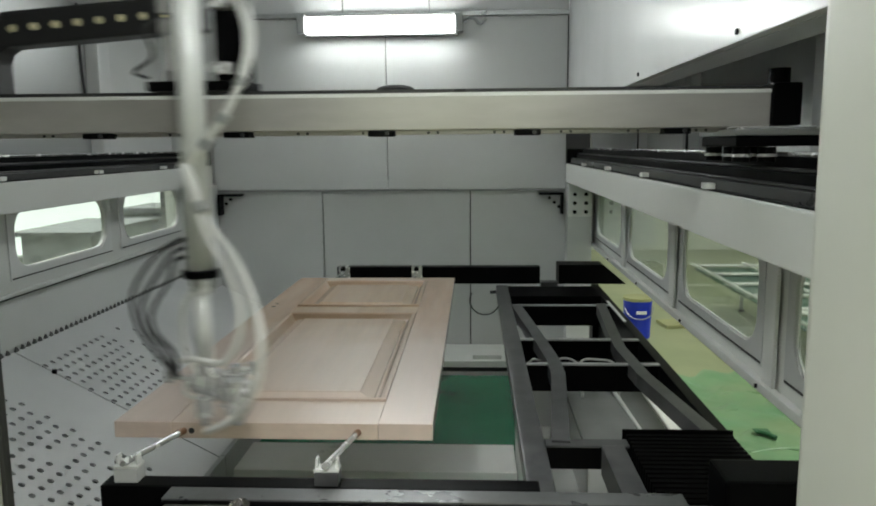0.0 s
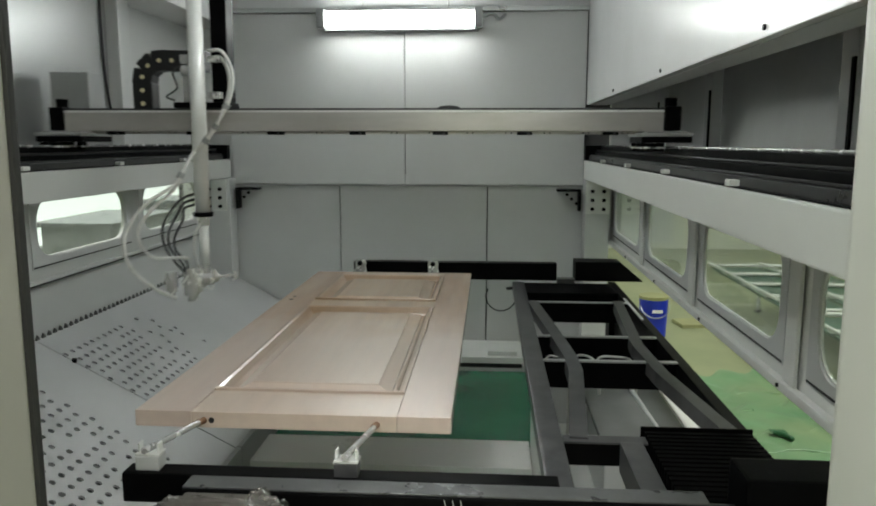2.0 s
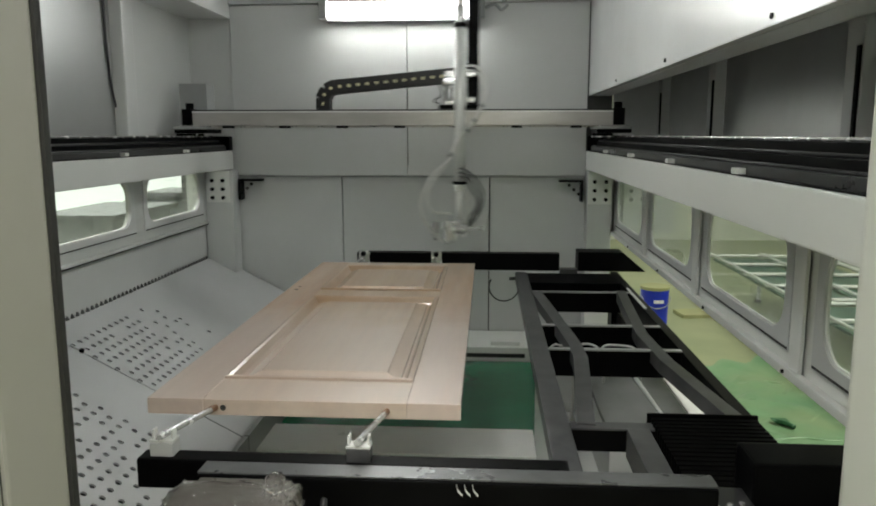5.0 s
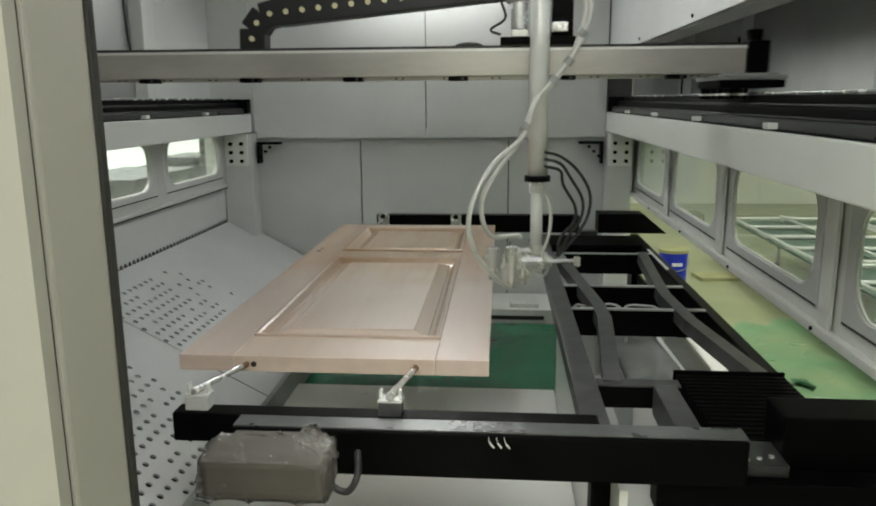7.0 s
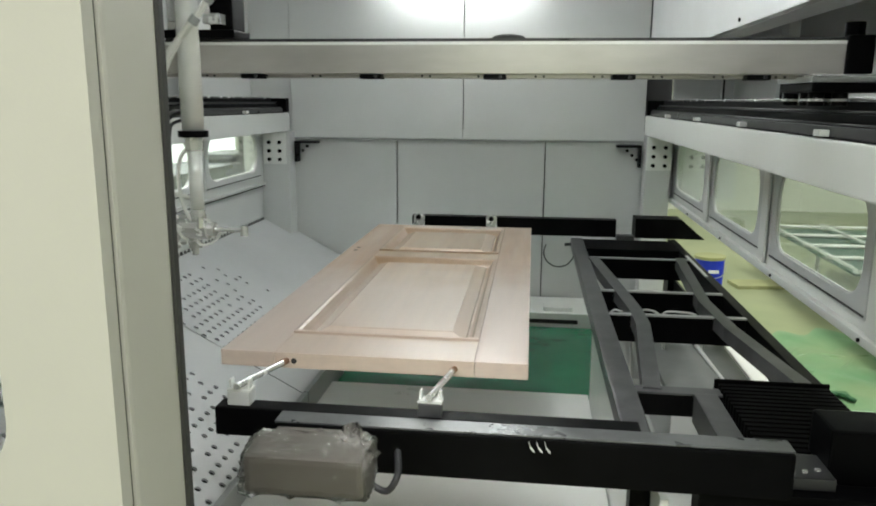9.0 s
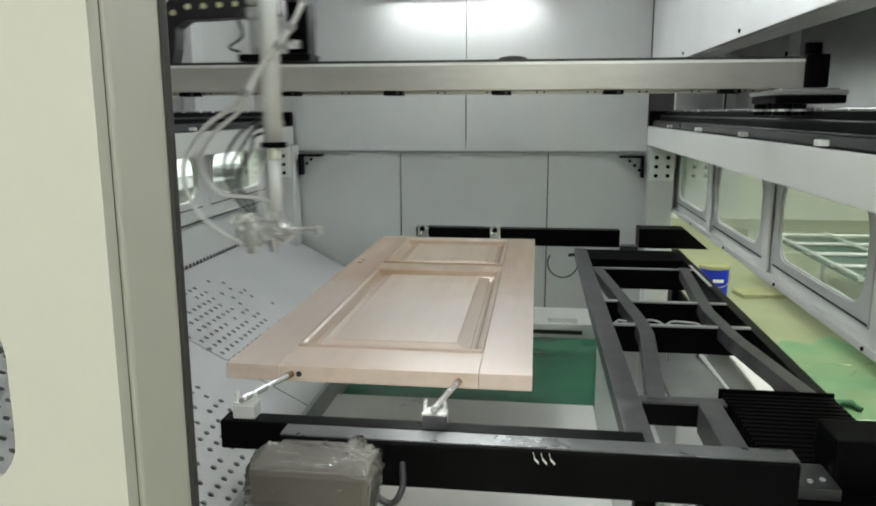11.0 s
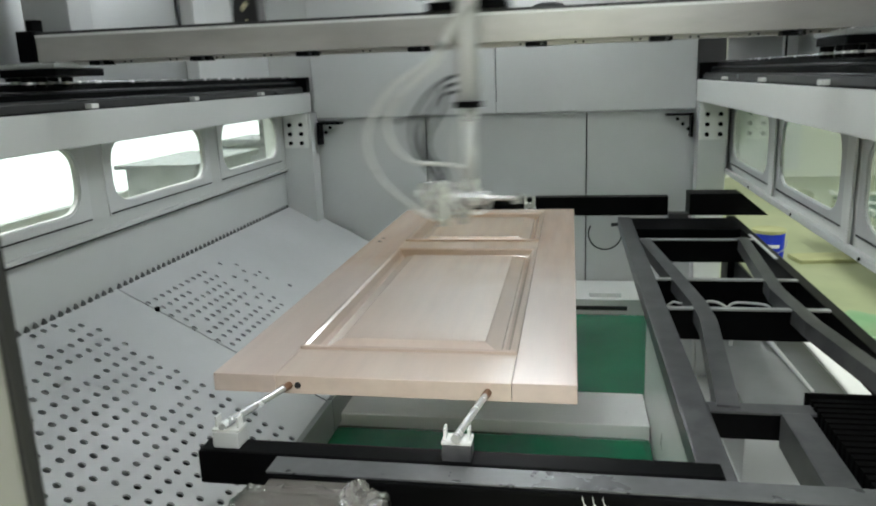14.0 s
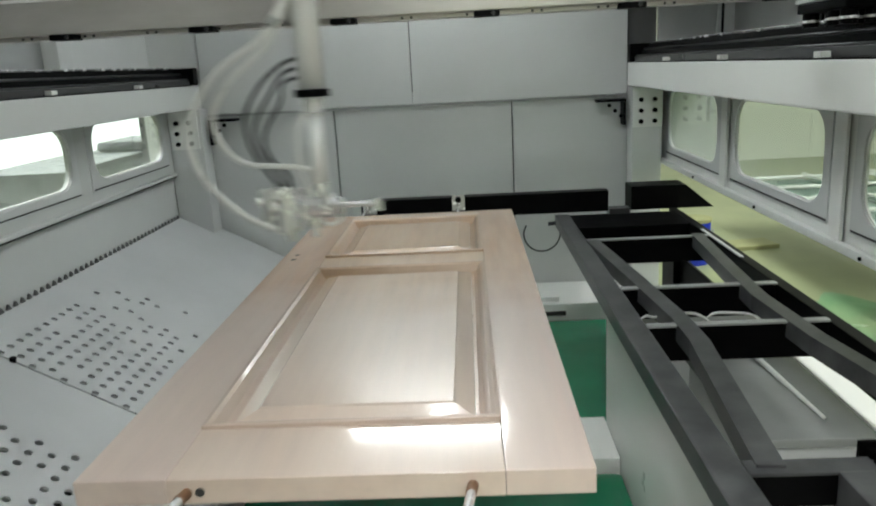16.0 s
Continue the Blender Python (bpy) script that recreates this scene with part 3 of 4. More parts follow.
# ---- the workpiece ----
def panel_door():
    """A two-panel wooden door lying flat: x 0 to -0.8, y 2.25 to 4.31, top at 0.9."""
    door = thing("wooden_door", "pale oak two-panel door lying flat, freshly sprayed", "door", pose(0, 0, 0.9))
    X0, X1, Y0, Y1, T = -0.80, 0.0, 2.25, 4.31, 0.042
    px0, px1 = -0.655, -0.135
    part("stile", box(X0, px0, Y0, Y1, -T, 0, 0.003), M_DOOR, door)
    part("stile", box(px1, X1, Y0, Y1, -T, 0, 0.003), M_DOOR, door)
    fields = ((2.415, 3.46), (3.61, 4.19))
    for y0, y1 in ((Y0, 2.415), (3.46, 3.61), (4.19, Y1)):
        part("rail", box(px0 + 0.0005, px1 - 0.0005, y0, y1, -T, -0.0008, 0.002), M_DOORFIELD, door)
    for y0, y1 in fields:
        for name, mat, label, steps in (
                ("moulding", M_MOULD, "moulded oak edge round the panel", ((0.0, -0.02), (0.0, 0.006), (0.008, 0.0075), (0.016, 0.004), (0.026, -0.014), (0.035, -0.023), (0.042, -0.023), (0.042, -0.033))),
                ("panel", M_DOORFIELD, "raised and fielded oak panel", ((0.0425, -0.033), (0.0425, -0.016), (0.078, -0.003), (0.082, 0.0)))):
            bm = bmesh.new()
            rings = [[bm.verts.new(v) for v in ((px0 + d, y0 + d, z), (px1 - d, y0 + d, z), (px1 - d, y1 - d, z), (px0 + d, y1 - d, z))] for d, z in steps]
            pairs = list(zip(rings, rings[1:])) + ([(rings[-1], rings[0])] if name == "moulding" else [])
            for ra, rb in pairs:
                for k in range(4):
                    bm.faces.new((ra[k], ra[(k + 1) % 4], rb[(k + 1) % 4], rb[k]))
            if name == "panel":
                bm.faces.new(rings[-1])
                bm.faces.new(rings[0][::-1])
            part(name, bm, mat, door, label)
    part("lock_hole", cyl((-0.603, 2.2485, -0.022), (-0.603, 2.252, -0.022), 0.0075, n=14), M_SEAL_SHADE, door)
    part("lock_hole", cyl((-0.758, 3.60, 0.0006), (-0.758, 3.60, -0.002), 0.010, n=14), M_SEAL_SHADE, door)
    part("lock_hole", cyl((-0.758, 3.66, 0.0006), (-0.758, 3.66, -0.002), 0.008, n=14), M_SEAL_SHADE, door)
    return door


panel_door()

# ---- carrying frame with clamps ----
frame_thing = thing("carrier_frame", "black steel carrier frame with cross plates and bent braces", "machine frame")
part("side_rail", box(0.225, 0.292, 2.02, 4.74, 0.728, 0.78, 0.006), M_DUSTY, frame_thing)
part("side_rail", box(0.775, 0.815, 2.49, 4.80, 0.66, 0.775, 0.004), M_BLACK, frame_thing)
for y, x1 in ((4.20, 0.775), (3.53, 0.775), (3.18, 0.775)):
    part("cross_plate", box(0.293, x1, y - 0.004, y + 0.004, 0.675, 0.775), M_BLACK, frame_thing)
    part("cross_lip", box(0.293, x1, y - 0.014, y + 0.012, 0.7755, 0.781, 0.001), M_GREY, frame_thing)
part("cross_plate", box(0.293, 0.775, 2.422, 2.468, 0.712, 0.772), M_BLACK, frame_thing)
part("cross_cap", box(0.293, 0.775, 2.42, 2.47, 0.7725, 0.778, 0.002), M_DUSTY, frame_thing)
part("cross_plate", box(0.293, 0.775, 4.45, 4.74, 0.70, 0.774, 0.004), M_BLACK, frame_thing)
part("inner_rail", box(0.44, 0.50, 2.03, 2.418, 0.70, 0.782, 0.004), M_DUSTY, frame_thing)
part("brace", bar(((0.31, 4.18, 0.784), (0.36, 3.65, 0.784), (0.395, 3.22, 0.784), (0.395, 3.05, 0.784), (0.335, 2.44, 0.784)), 0.05, 0.05), M_DUSTY, frame_thing)
part("brace", bar(((0.735, 4.22, 0.784), (0.70, 3.75, 0.784), (0.675, 3.40, 0.784), (0.69, 3.05, 0.784), (0.76, 2.50, 0.784)), 0.045, 0.05), M_DUSTY, frame_thing)
part("front_beam", box(-0.53, 0.52, 1.885, 1.95, 0.775, 0.872, 0.006), M_BLACK, frame_thing)
# lighter steel strip paints the lamp's glint along the beam top
part("beam_cap", box(-0.53, 0.52, 1.893, 1.946, 0.8725, 0.876, 0.001), M_BARE, frame_thing, "shiny strip for the lamp glint on the beam")
part("clamp_beam", box(-0.70, 0.24, 1.975, 2.03, 0.795, 0.862, 0.006), M_BLACK, frame_thing)
part("back_beam", box(-0.69, 0.475, 4.72, 4.79, 0.79, 0.888, 0.004), M_BLACK, frame_thing)
bm = box(0.58, 0.96, 4.72, 4.86, 0.79, 0.90)
for v in bm.verts:
    if v.co.x > 0.9 and v.co.z > 0.85:
        v.co.x -= 0.13
part("back_beam", bm, M_BLACK, frame_thing)
part("back_bracket", box(0.478, 0.577, 4.72, 4.79, 0.72, 0.80, 0.004), M_RAIL, frame_thing)
for x, y in ((0.26, 2.08), (0.795, 4.70), (0.795, 2.62)):
    part("leg", box(x - 0.025, x + 0.02, y - 0.025, y + 0.025, 0.0, 0.727), M_BLACK, frame_thing)
for k in range(3):
    x = 0.004 + 0.016 * k
    part("scratch", bar(((x, 1.8845, 0.871), (x + 0.003, 1.8845, 0.858), (x + 0.012, 1.8845, 0.848)), 0.0035, 0.004), M_WHITE, frame_thing)
part("end_block", box(0.62, 1.02, 1.98, 2.10, 0.74, 0.885, 0.008), M_BLACK, frame_thing)
part("end_bracket", box(0.521, 0.62, 1.935, 2.05, 0.774, 0.80, 0.004), M_RAIL, frame_thing)
for k in range(3):
    part("bolt", cyl((0.540 + 0.028 * k, 1.955 + 0.01 * k, 0.8), (0.540 + 0.028 * k, 1.955 + 0.01 * k, 0.804), 0.006, n=8), M_CHROME, frame_thing)
# pale bar paints the light along the side rail's outer edge
part("edge_strip", box(0.776, 0.790, 3.85, 4.31, 0.7755, 0.780, 0.001), M_GREY, frame_thing, "pale strip painting the lit edge of the side rail")
part("end_beam", box(0.35, 1.02, 1.91, 1.975, 0.70, 0.772, 0.004), M_BLACK, frame_thing)

bellows = thing("bellows_cover", "black pleated bellows way cover", "bellows")
bm = bmesh.new()
for k in range(17):
    y = 2.05 + 0.0255 * k
    box(0.515, 0.80, y, y + 0.017, 0.70, 0.792, 0.0, bm)
    box(0.520, 0.795, y + 0.017, y + 0.0255, 0.70, 0.780, 0.0, bm)
part("pleats", bm, M_RUBBER, bellows)
part("end_plate", box(0.508, 0.807, 2.485, 2.495, 0.69, 0.798, 0.002), M_RUBBER, bellows)


def clamp(x, y, s, xd, yd, block):
    c = thing("edge_clamp", "white clamp block with a steel rod gripping the door edge", "clamp", group="door clamps")
    part("base", box(x - 0.026, x + 0.026, y - 0.020, y + 0.020, 0.8625, 0.893, 0.003), block, c)
    for d in (-0.024, 0.019):
        part("prong", box(x + d, x + d + 0.005, y - 0.010, y + 0.010, 0.8995, 0.920, 0.0015), M_WHITE, c)
    part("saddle", box(x - 0.027, x + 0.027, y - 0.018, y + 0.018, 0.8935, 0.899, 0.001), M_WHITE, c)
    part("rod", cyl((x, y - s * 0.03, 0.912), (xd, yd, 0.878), 0.0075), M_CHROME, c)
    part("tip", cyl((xd + (x - xd) * 0.12, yd + (y - yd) * 0.12, 0.882), (xd, yd - s * 0.001, 0.878), 0.0085), M_RUST, c)


clamp(-0.648, 2.008, 1, -0.622, 2.249, M_PANEL)
clamp(-0.212, 2.003, 1, -0.185, 2.249, M_DUSTY)
for x in (-0.645, -0.227):
    c = thing("edge_clamp", "small bright clamp on the back beam holding the door", "clamp", group="door clamps")
    part("base", box(x - 0.03, x + 0.03, 4.69, 4.7195, 0.83, 0.90, 0.003), M_CHROME, c)
    part("knob", cyl((x, 4.66, 0.885), (x, 4.692, 0.885), 0.014), M_BLACK, c)
    part("rod", cyl((x, 4.69, 0.868), (x, 4.311, 0.874), 0.0075), M_CHROME, c)

motor = thing("wrapped_motor", "grey gear motor wrapped in clear plastic film", "motor")
part("housing", box(-0.535, -0.302, 1.727, 1.83, 0.803, 0.878, 0.012), M_MOTOR, motor)
part("flange", box(-0.52, -0.36, 1.831, 1.884, 0.80, 0.87, 0.006), M_MOTOR, motor)
film = box(-0.543, -0.296, 1.722, 1.845, 0.798, 0.884, 0.012)
bmesh.ops.subdivide_edges(film, edges=film.edges[:], cuts=22, use_grid_fill=True)
bmesh.ops.triangulate(film, faces=film.faces[:])
for v in film.verts:
    crease = (1 - abs(noise.noise(Vector((v.co.x * 9 + v.co.z * 14, v.co.y * 8, v.co.z * 20 - v.co.x * 11))))) ** 9
    fine = (1 - abs(noise.noise(v.co * 34 + Vector((3, 1, 0))))) ** 7
    v.co += v.normal * (0.009 * crease + 0.004 * fine - 0.003)
part("film", film, M_FILM, motor, "crumpled clear plastic film").visible_shadow = False
for kx, ky, kz, kr in ((-0.335, 1.79, 0.888, 0.024), (-0.312, 1.75, 0.872, 0.018)):
    knot = bmesh.new()
    bmesh.ops.create_icosphere(knot, subdivisions=4, radius=kr, matrix=Matrix.Translation((kx, ky, kz)))
    for v in knot.verts:
        d = (v.co - Vector((kx, ky, kz))).normalized()
        v.co += d * kr * (0.9 * (1 - abs(noise.noise(v.co * 45))) ** 4 + 0.5 * noise.noise(v.co * 70) - 0.4)
    part("film_knot", knot, M_FILM, motor, "twisted bunch of plastic film").visible_shadow = False
part("cable", hose(((-0.31, 1.80, 0.80), (-0.27, 1.79, 0.79), (-0.25, 1.80, 0.82), (-0.26, 1.86, 0.84)), 0.007), M_DARKHOSE, motor)

# cabinet under the frame
cab = thing("control_box", "grey steel box with a pale lid under the frame", "box")
part("body", box(0.475, 0.798, 2.87, 3.40, 0.341, 0.575, 0.008), M_PANEL, cab)
# white strip added to paint the bright gap between lid and skirt
part("edge_strip", box(0.766, 0.842, 2.86, 3.40, 0.577, 0.602, 0.002), M_SIDEWHITE, cab, "white strip painting the bright wedge beside the lid")
part("lid", box(0.465, 0.764, 2.86, 3.41, 0.576, 0.60, 0.006), M_LID, cab, "pale glossy lid")
tube = thing("fluorescent_tube", "loose white tube lying across the frame", "tube")
part("glass", cyl((0.650, 3.36, 0.612), (0.671, 2.95, 0.608), 0.0085, 0.0045), M_SIDEWHITE, tube, smooth=True)
part("cap", cyl((0.645, 3.44, 0.612), (0.650, 3.3605, 0.612), 0.0095), M_BLACK, tube)

tray = thing("drip_tray", "pale grey steel drip tray under the carrier frame", "tray")
part("bottom", box(0.302, 0.80, 2.0, 3.70, 0.32, 0.34, 0.003), M_SIDEWHITE, tray)
part("skirt", box(0.802, 0.814, 2.0, 5.0, 0.0, 0.570, 0.002), M_BLACK, tray, "black side skirt")
part("end_wall", box(0.302, 0.80, 3.685, 3.70, 0.341, 0.64, 0.002), M_PANEL, tray)

# cables on the frame
loop = thing("cable_loop", "thin black cable hanging in a loop", "cable")
part("wire", hose([(0.16 + 0.085 * math.cos(radians(a)), 4.70, 0.70 + 0.085 * math.sin(radians(a))) for a in range(150, 400, 25)] + [(0.24, 4.70, 0.745)], 0.004), M_DARKHOSE, loop)
for k, (xa, xb) in enumerate(((0.40, 0.52), (0.50, 0.66), (0.30, 0.40))):
    h = thing("loose_hose", "short white hose lying over the cross plate", "hose", group="loose hoses")
    part("tube", hose(((xa, 3.36, 0.715), (xa + 0.03, 3.36, 0.742), ((xa + xb) / 2, 3.35, 0.750 - 0.004 * k), (xb - 0.03, 3.34, 0.742), (xb, 3.34, 0.715)), 0.0042), M_HOSE, h, smooth=True)
    part("tail", hose(((xb, 3.34, 0.715), (xb + 0.005, 3.34, 0.5), (xb + 0.01, 3.42, 0.345)), 0.006), M_HOSE, h, smooth=True)
part("plug", cyl((0.19, 4.70, 0.745), (0.24, 4.70, 0.75), 0.009), M_DARKHOSE, loop)

pail = thing("paint_pail", "blue metal paint pail with residue on its rim", "pail", pose(1.44, 6.60, 0))
part("body", cyl((0, 0, 0), (0, 0, 0.31), 0.105, 0.115, 28), M_BLUE, pail, smooth=False)
part("rim", cyl((0, 0, 0.311), (0, 0, 0.335), 0.119, n=28), M_RESIDUE, pail, "stained yellow rim")
part("label_patch", box(-0.03, 0.05, -0.1165, -0.108, 0.21, 0.235), M_WHITE, pail)
part("handle", hose([(0.116 * math.cos(radians(a)), -0.06 - 0.06 * math.sin(radians(a)), 0.26 - 0.09 * math.sin(radians(a))) for a in range(0, 181, 30)], 0.004), M_STEEL, pail)

film_bm = bmesh.new()
NX, NY = 26, 44
grid = [[film_bm.verts.new((1.02 + 1.25 * i / NX + 0.12 * noise.noise(Vector((j * 0.25, 0, 4))), 3.3 + 2.3 * j / NY + 0.35 * (j / NY) * noise.noise(Vector((i * 0.22, 2, 0))),
                            0.012 + 0.022 * abs(noise.noise(Vector((i * 0.28, j * 0.22, 0)))))) for j in range(NY + 1)] for i in range(NX + 1)]
for i in range(NX):
    for j in range(NY):
        film_bm.faces.new((grid[i][j], grid[i + 1][j], grid[i + 1][j + 1], grid[i][j + 1]))
curl = thing("floor_scrap", "dark green rolled scrap of film on the floor", "scrap")
part("roll", hose(((1.63, 4.44, 0.03), (1.66, 4.40, 0.036), (1.69, 4.35, 0.034)), 0.013, n=8), M_SCRAP, curl, smooth=True)
part("flap", box(1.61, 1.69, 4.42, 4.47, 0.034, 0.038), M_SCRAP, curl)
floor_film = thing("floor_film", "wrinkled green plastic film lying on the floor", "film")
part("sheet", film_bm, M_GREENFILM, floor_film, smooth=True)
for ya, xa in ((4.75, 1.15), (4.2, 1.5), (5.1, 1.6)):
    part("crease", hose(((xa, ya, 0.010), (xa + 0.18, ya + 0.05, 0.014), (xa + 0.34, ya + 0.02, 0.014), (xa + 0.5, ya + 0.08, 0.010)), 0.010, n=8), M_GREENFILM, floor_film, smooth=True)

board = thing("floor_board", "yellow-stained board lying on the floor", "board", pose(1.95, 7.0, 0, 0, 0, 8))
part("plank", box(-0.22, 0.22, -0.12, 0.12, 0.001, 0.03, 0.004), M_RESIDUE, board)

# drying racks seen through the windows
def rack(x, y, rz):
    r = thing("drying_rack", "white tubular drying rack with dark green shelf panels", "rack", pose(x, y, 0, 0, 0, rz), "drying racks")
    z, w, l = 0.44, 0.47, 0.95
    for k in range(4):
        v0 = -l + 0.475 * k
        for u0 in (-w, 0.0):
            part("shelf", box(u0 + 0.02, u0 + w - 0.02, v0 + 0.02, v0 + 0.455, z - 0.035, z - 0.020), M_SHELF, r)
    for k in range(5):
        v = -l + 0.475 * k
        part("bar", cyl((-w, v, z), (w, v, z), 0.014, n=8), M_WHITE, r)
    for u in (-w, 0.0, w):
        part("bar", cyl((u, -l - 0.02, z + 0.022), (u, l + 0.02, z + 0.022), 0.013, n=8), M_WHITE, r)
    for px in (0.0, w):
        for py in (-l, l):
            part("post", cyl((px, py, 0), (px, py, z + 0.01), 0.018, n=8), M_WHITE, r)
            part("foot", cyl((px, py, 0), (px, py, 0.02), 0.03, n=10), M_RAIL, r)


for rx in (2.62, 3.64, 4.66):
    for ry in (6.60, 4.58):
        rack(rx, ry, 0)
crate = thing("equipment_case", "dark grey equipment case outside the window", "case", pose(-3.0, 7.6, 0))
part("body", box(-0.35, 0.30, -0.35, 0.35, 0, 0.95, 0.02), M_BARE, crate)
part("lid", box(-0.20, 0.20, -0.33, 0.33, 0.951, 1.03, 0.03), M_BARE, crate)
part("handle", hose(((0.30, -0.3, 0.95), (0.42, -0.3, 0.97), (0.50, -0.3, 1.05)), 0.03), M_BARE, crate)
bench = thing("work_bench", "grey work bench with a dark edge outside the window", "bench", pose(-2.62, 6.22, 0))
part("top", box(-0.62, 0.0, -0.55, 0.55, 0.955, 0.985, 0.004), M_BARE, bench)
part("edge", box(0.001, 0.012, -0.55, 0.55, 0.945, 0.987, 0.002), M_RAIL, bench, "dark edge strip")
part("body", box(-0.56, -0.04, -0.50, 0.50, 0.0, 0.954, 0.004), M_BARE, bench)
# glowing sheet added behind the left windows, crossed by grey bars
tagged(part("backdrop_daylight", box(-4.6, -4.55, 3.6, 11.6, 0.50, 3.2), M_BRIGHT), "glowing panel standing in for the bright hall outside", "window", kind="structure")
for z, h in ((2.3, 0.06),):
    part("transom", box(-4.54, -4.49, 3.6, 11.6, z, z + h), M_GREY, bpy.data.objects["backdrop_daylight"])
part("sill_bar", box(-4.54, -4.48, 3.6, 11.6, 0.40, 0.498), M_GREY, bpy.data.objects["backdrop_daylight"])

# ---- gantry with spray head ----
gantry = thing("spray_gantry", "aluminium crossbeam gantry with a moving spray head", "gantry")
BZ0, BZ1 = 1.612, 1.697
part("crossbeam", box(-1.68, 0.77, -0.045, 0.045, BZ0, BZ1, 0.004), M_ALU, gantry, "brushed aluminium beam")
part("beam_edge", box(-1.68, 0.77, -0.040, 0.045, BZ1 + 0.0005, BZ1 + 0.008), M_RAIL, gantry, "dark guide rail")
for s, xr in ((1, 0.765), (-1, -1.665)):
    car = part("carriage", box(xr - 0.10, xr + 0.10, -0.13, 0.13, 1.592, 1.606, 0.003), M_STEEL, gantry, "steel carriage plate")
    part("plate", box(xr - 0.085, xr + 0.085, -0.10, 0.10, 1.6065, 1.6115, 0.001), M_CHROME, car)
    part("housing", box(xr - 0.095, xr + 0.097, -0.125, 0.125, 1.568, 1.5915, 0.004), M_BLACK, car)
    for dx in (-0.075, -0.02):
        for dy in (-0.10, -0.04, 0.09):
            rl = part("roller", cyl((xr + dx, dy, 1.535), (xr + dx, dy, 1.5675), 0.019, n=16), M_BLACK, car)
            part("washer", cyl((xr + dx, dy, 1.546), (xr + dx, dy, 1.552), 0.0225, n=16), M_CHROME, rl)
    a, b = (0.771, 0.835) if s > 0 else (-1.74, -1.681)
    mt = part("motor", box(a, b, -0.055, 0.055, 1.614, 1.71, 0.006), M_BLACK, gantry)
    part("cap", cyl(((a + b) / 2, 0, 1.7105), ((a + b) / 2, 0, 1.745), 0.024, n=14), M_BLACK, mt)
part("drive_box", box(-1.80, -1.63, 0.07, 0.20, 1.592, 1.865, 0.006), M_GREY, gantry, "grey drive housing")
for k in range(7):
    x = -1.47 + 0.339 * k
    sn = part("sensor", box(x - 0.030, x + 0.030, -0.05, 0.0, BZ0 - 0.014, BZ0 - 0.0005, 0.003), M_BLACK, gantry)
    part("screw", cyl((x + 0.015, -0.05, BZ0 - 0.007), (x + 0.015, -0.056, BZ0 - 0.007), 0.005, n=8), M_RAIL, sn)
part("cable_arch", hose([(-0.08 + 0.042 * math.cos(radians(a)), -0.03, BZ1 + 0.004 + 0.010 * math.sin(radians(a))) for a in range(0, 181, 30)], 0.0055), M_DARKHOSE, gantry)
part("top_lip", box(-1.68, 0.77, -0.0465, -0.0455, BZ1 - 0.009, BZ1 - 0.001), M_TUBE_ALU, gantry, "bright upper edge")
flange = part("bottom_flange", box(-1.68, 0.77, -0.012, 0.045, BZ0 - 0.010, BZ0 - 0.0005, 0.001), M_ALU, gantry)
for k in range(14):
    for d in (0.0, 0.022):
        part("hole_plug", cyl((-1.40 + 0.155 * k + d, -0.0125, BZ0 - 0.0055), (-1.40 + 0.155 * k + d, -0.0145, BZ0 - 0.0055), 0.0035, n=8), M_RAIL, flange)

head = part("spray_head", box(-0.12, 0.115, -0.06, 0.06, BZ1 + 0.009, BZ1 + 0.032, 0.004), M_BLACK, gantry, "black carriage with motors and valves")
part("slide", box(0.038, 0.105, -0.04, 0.05, BZ1 + 0.033, 2.62, 0.004), M_BLACK, head)
part("bracket", box(-0.085, -0.035, -0.045, 0.03, BZ1 + 0.033, BZ1 + 0.055, 0.003), M_CHROME, head)
part("motor", cyl((-0.062, -0.03, BZ1 + 0.056), (-0.062, -0.03, BZ1 + 0.135), 0.026), M_CHROME, head, "bright cylindrical motor")
part("motor", cyl((-0.10, 0.0, BZ1 + 0.160), (-0.032, 0.0, BZ1 + 0.160), 0.024), M_CHROME, head, "bright cylindrical motor")
part("fitting", box(-0.09, -0.03, -0.05, -0.01, BZ1 + 0.187, BZ1 + 0.222, 0.004), M_CHROME, head)
part("clip", box(0.037, 0.085, -0.085, -0.041, BZ1 + 0.045, BZ1 + 0.072, 0.003), M_CHROME, head)
part("clip", box(0.037, 0.085, -0.085, -0.041, BZ1 + 0.190, BZ1 + 0.212, 0.003), M_CHROME, head)
part("wire", hose(((-0.12, -0.04, BZ1 + 0.04), (-0.15, -0.05, BZ1 + 0.055), (-0.105, -0.05, BZ1 + 0.09), (-0.12, -0.05, BZ1 + 0.15), (-0.09, -0.04, BZ1 + 0.18)), 0.004), M_DARKHOSE, head, smooth=True)

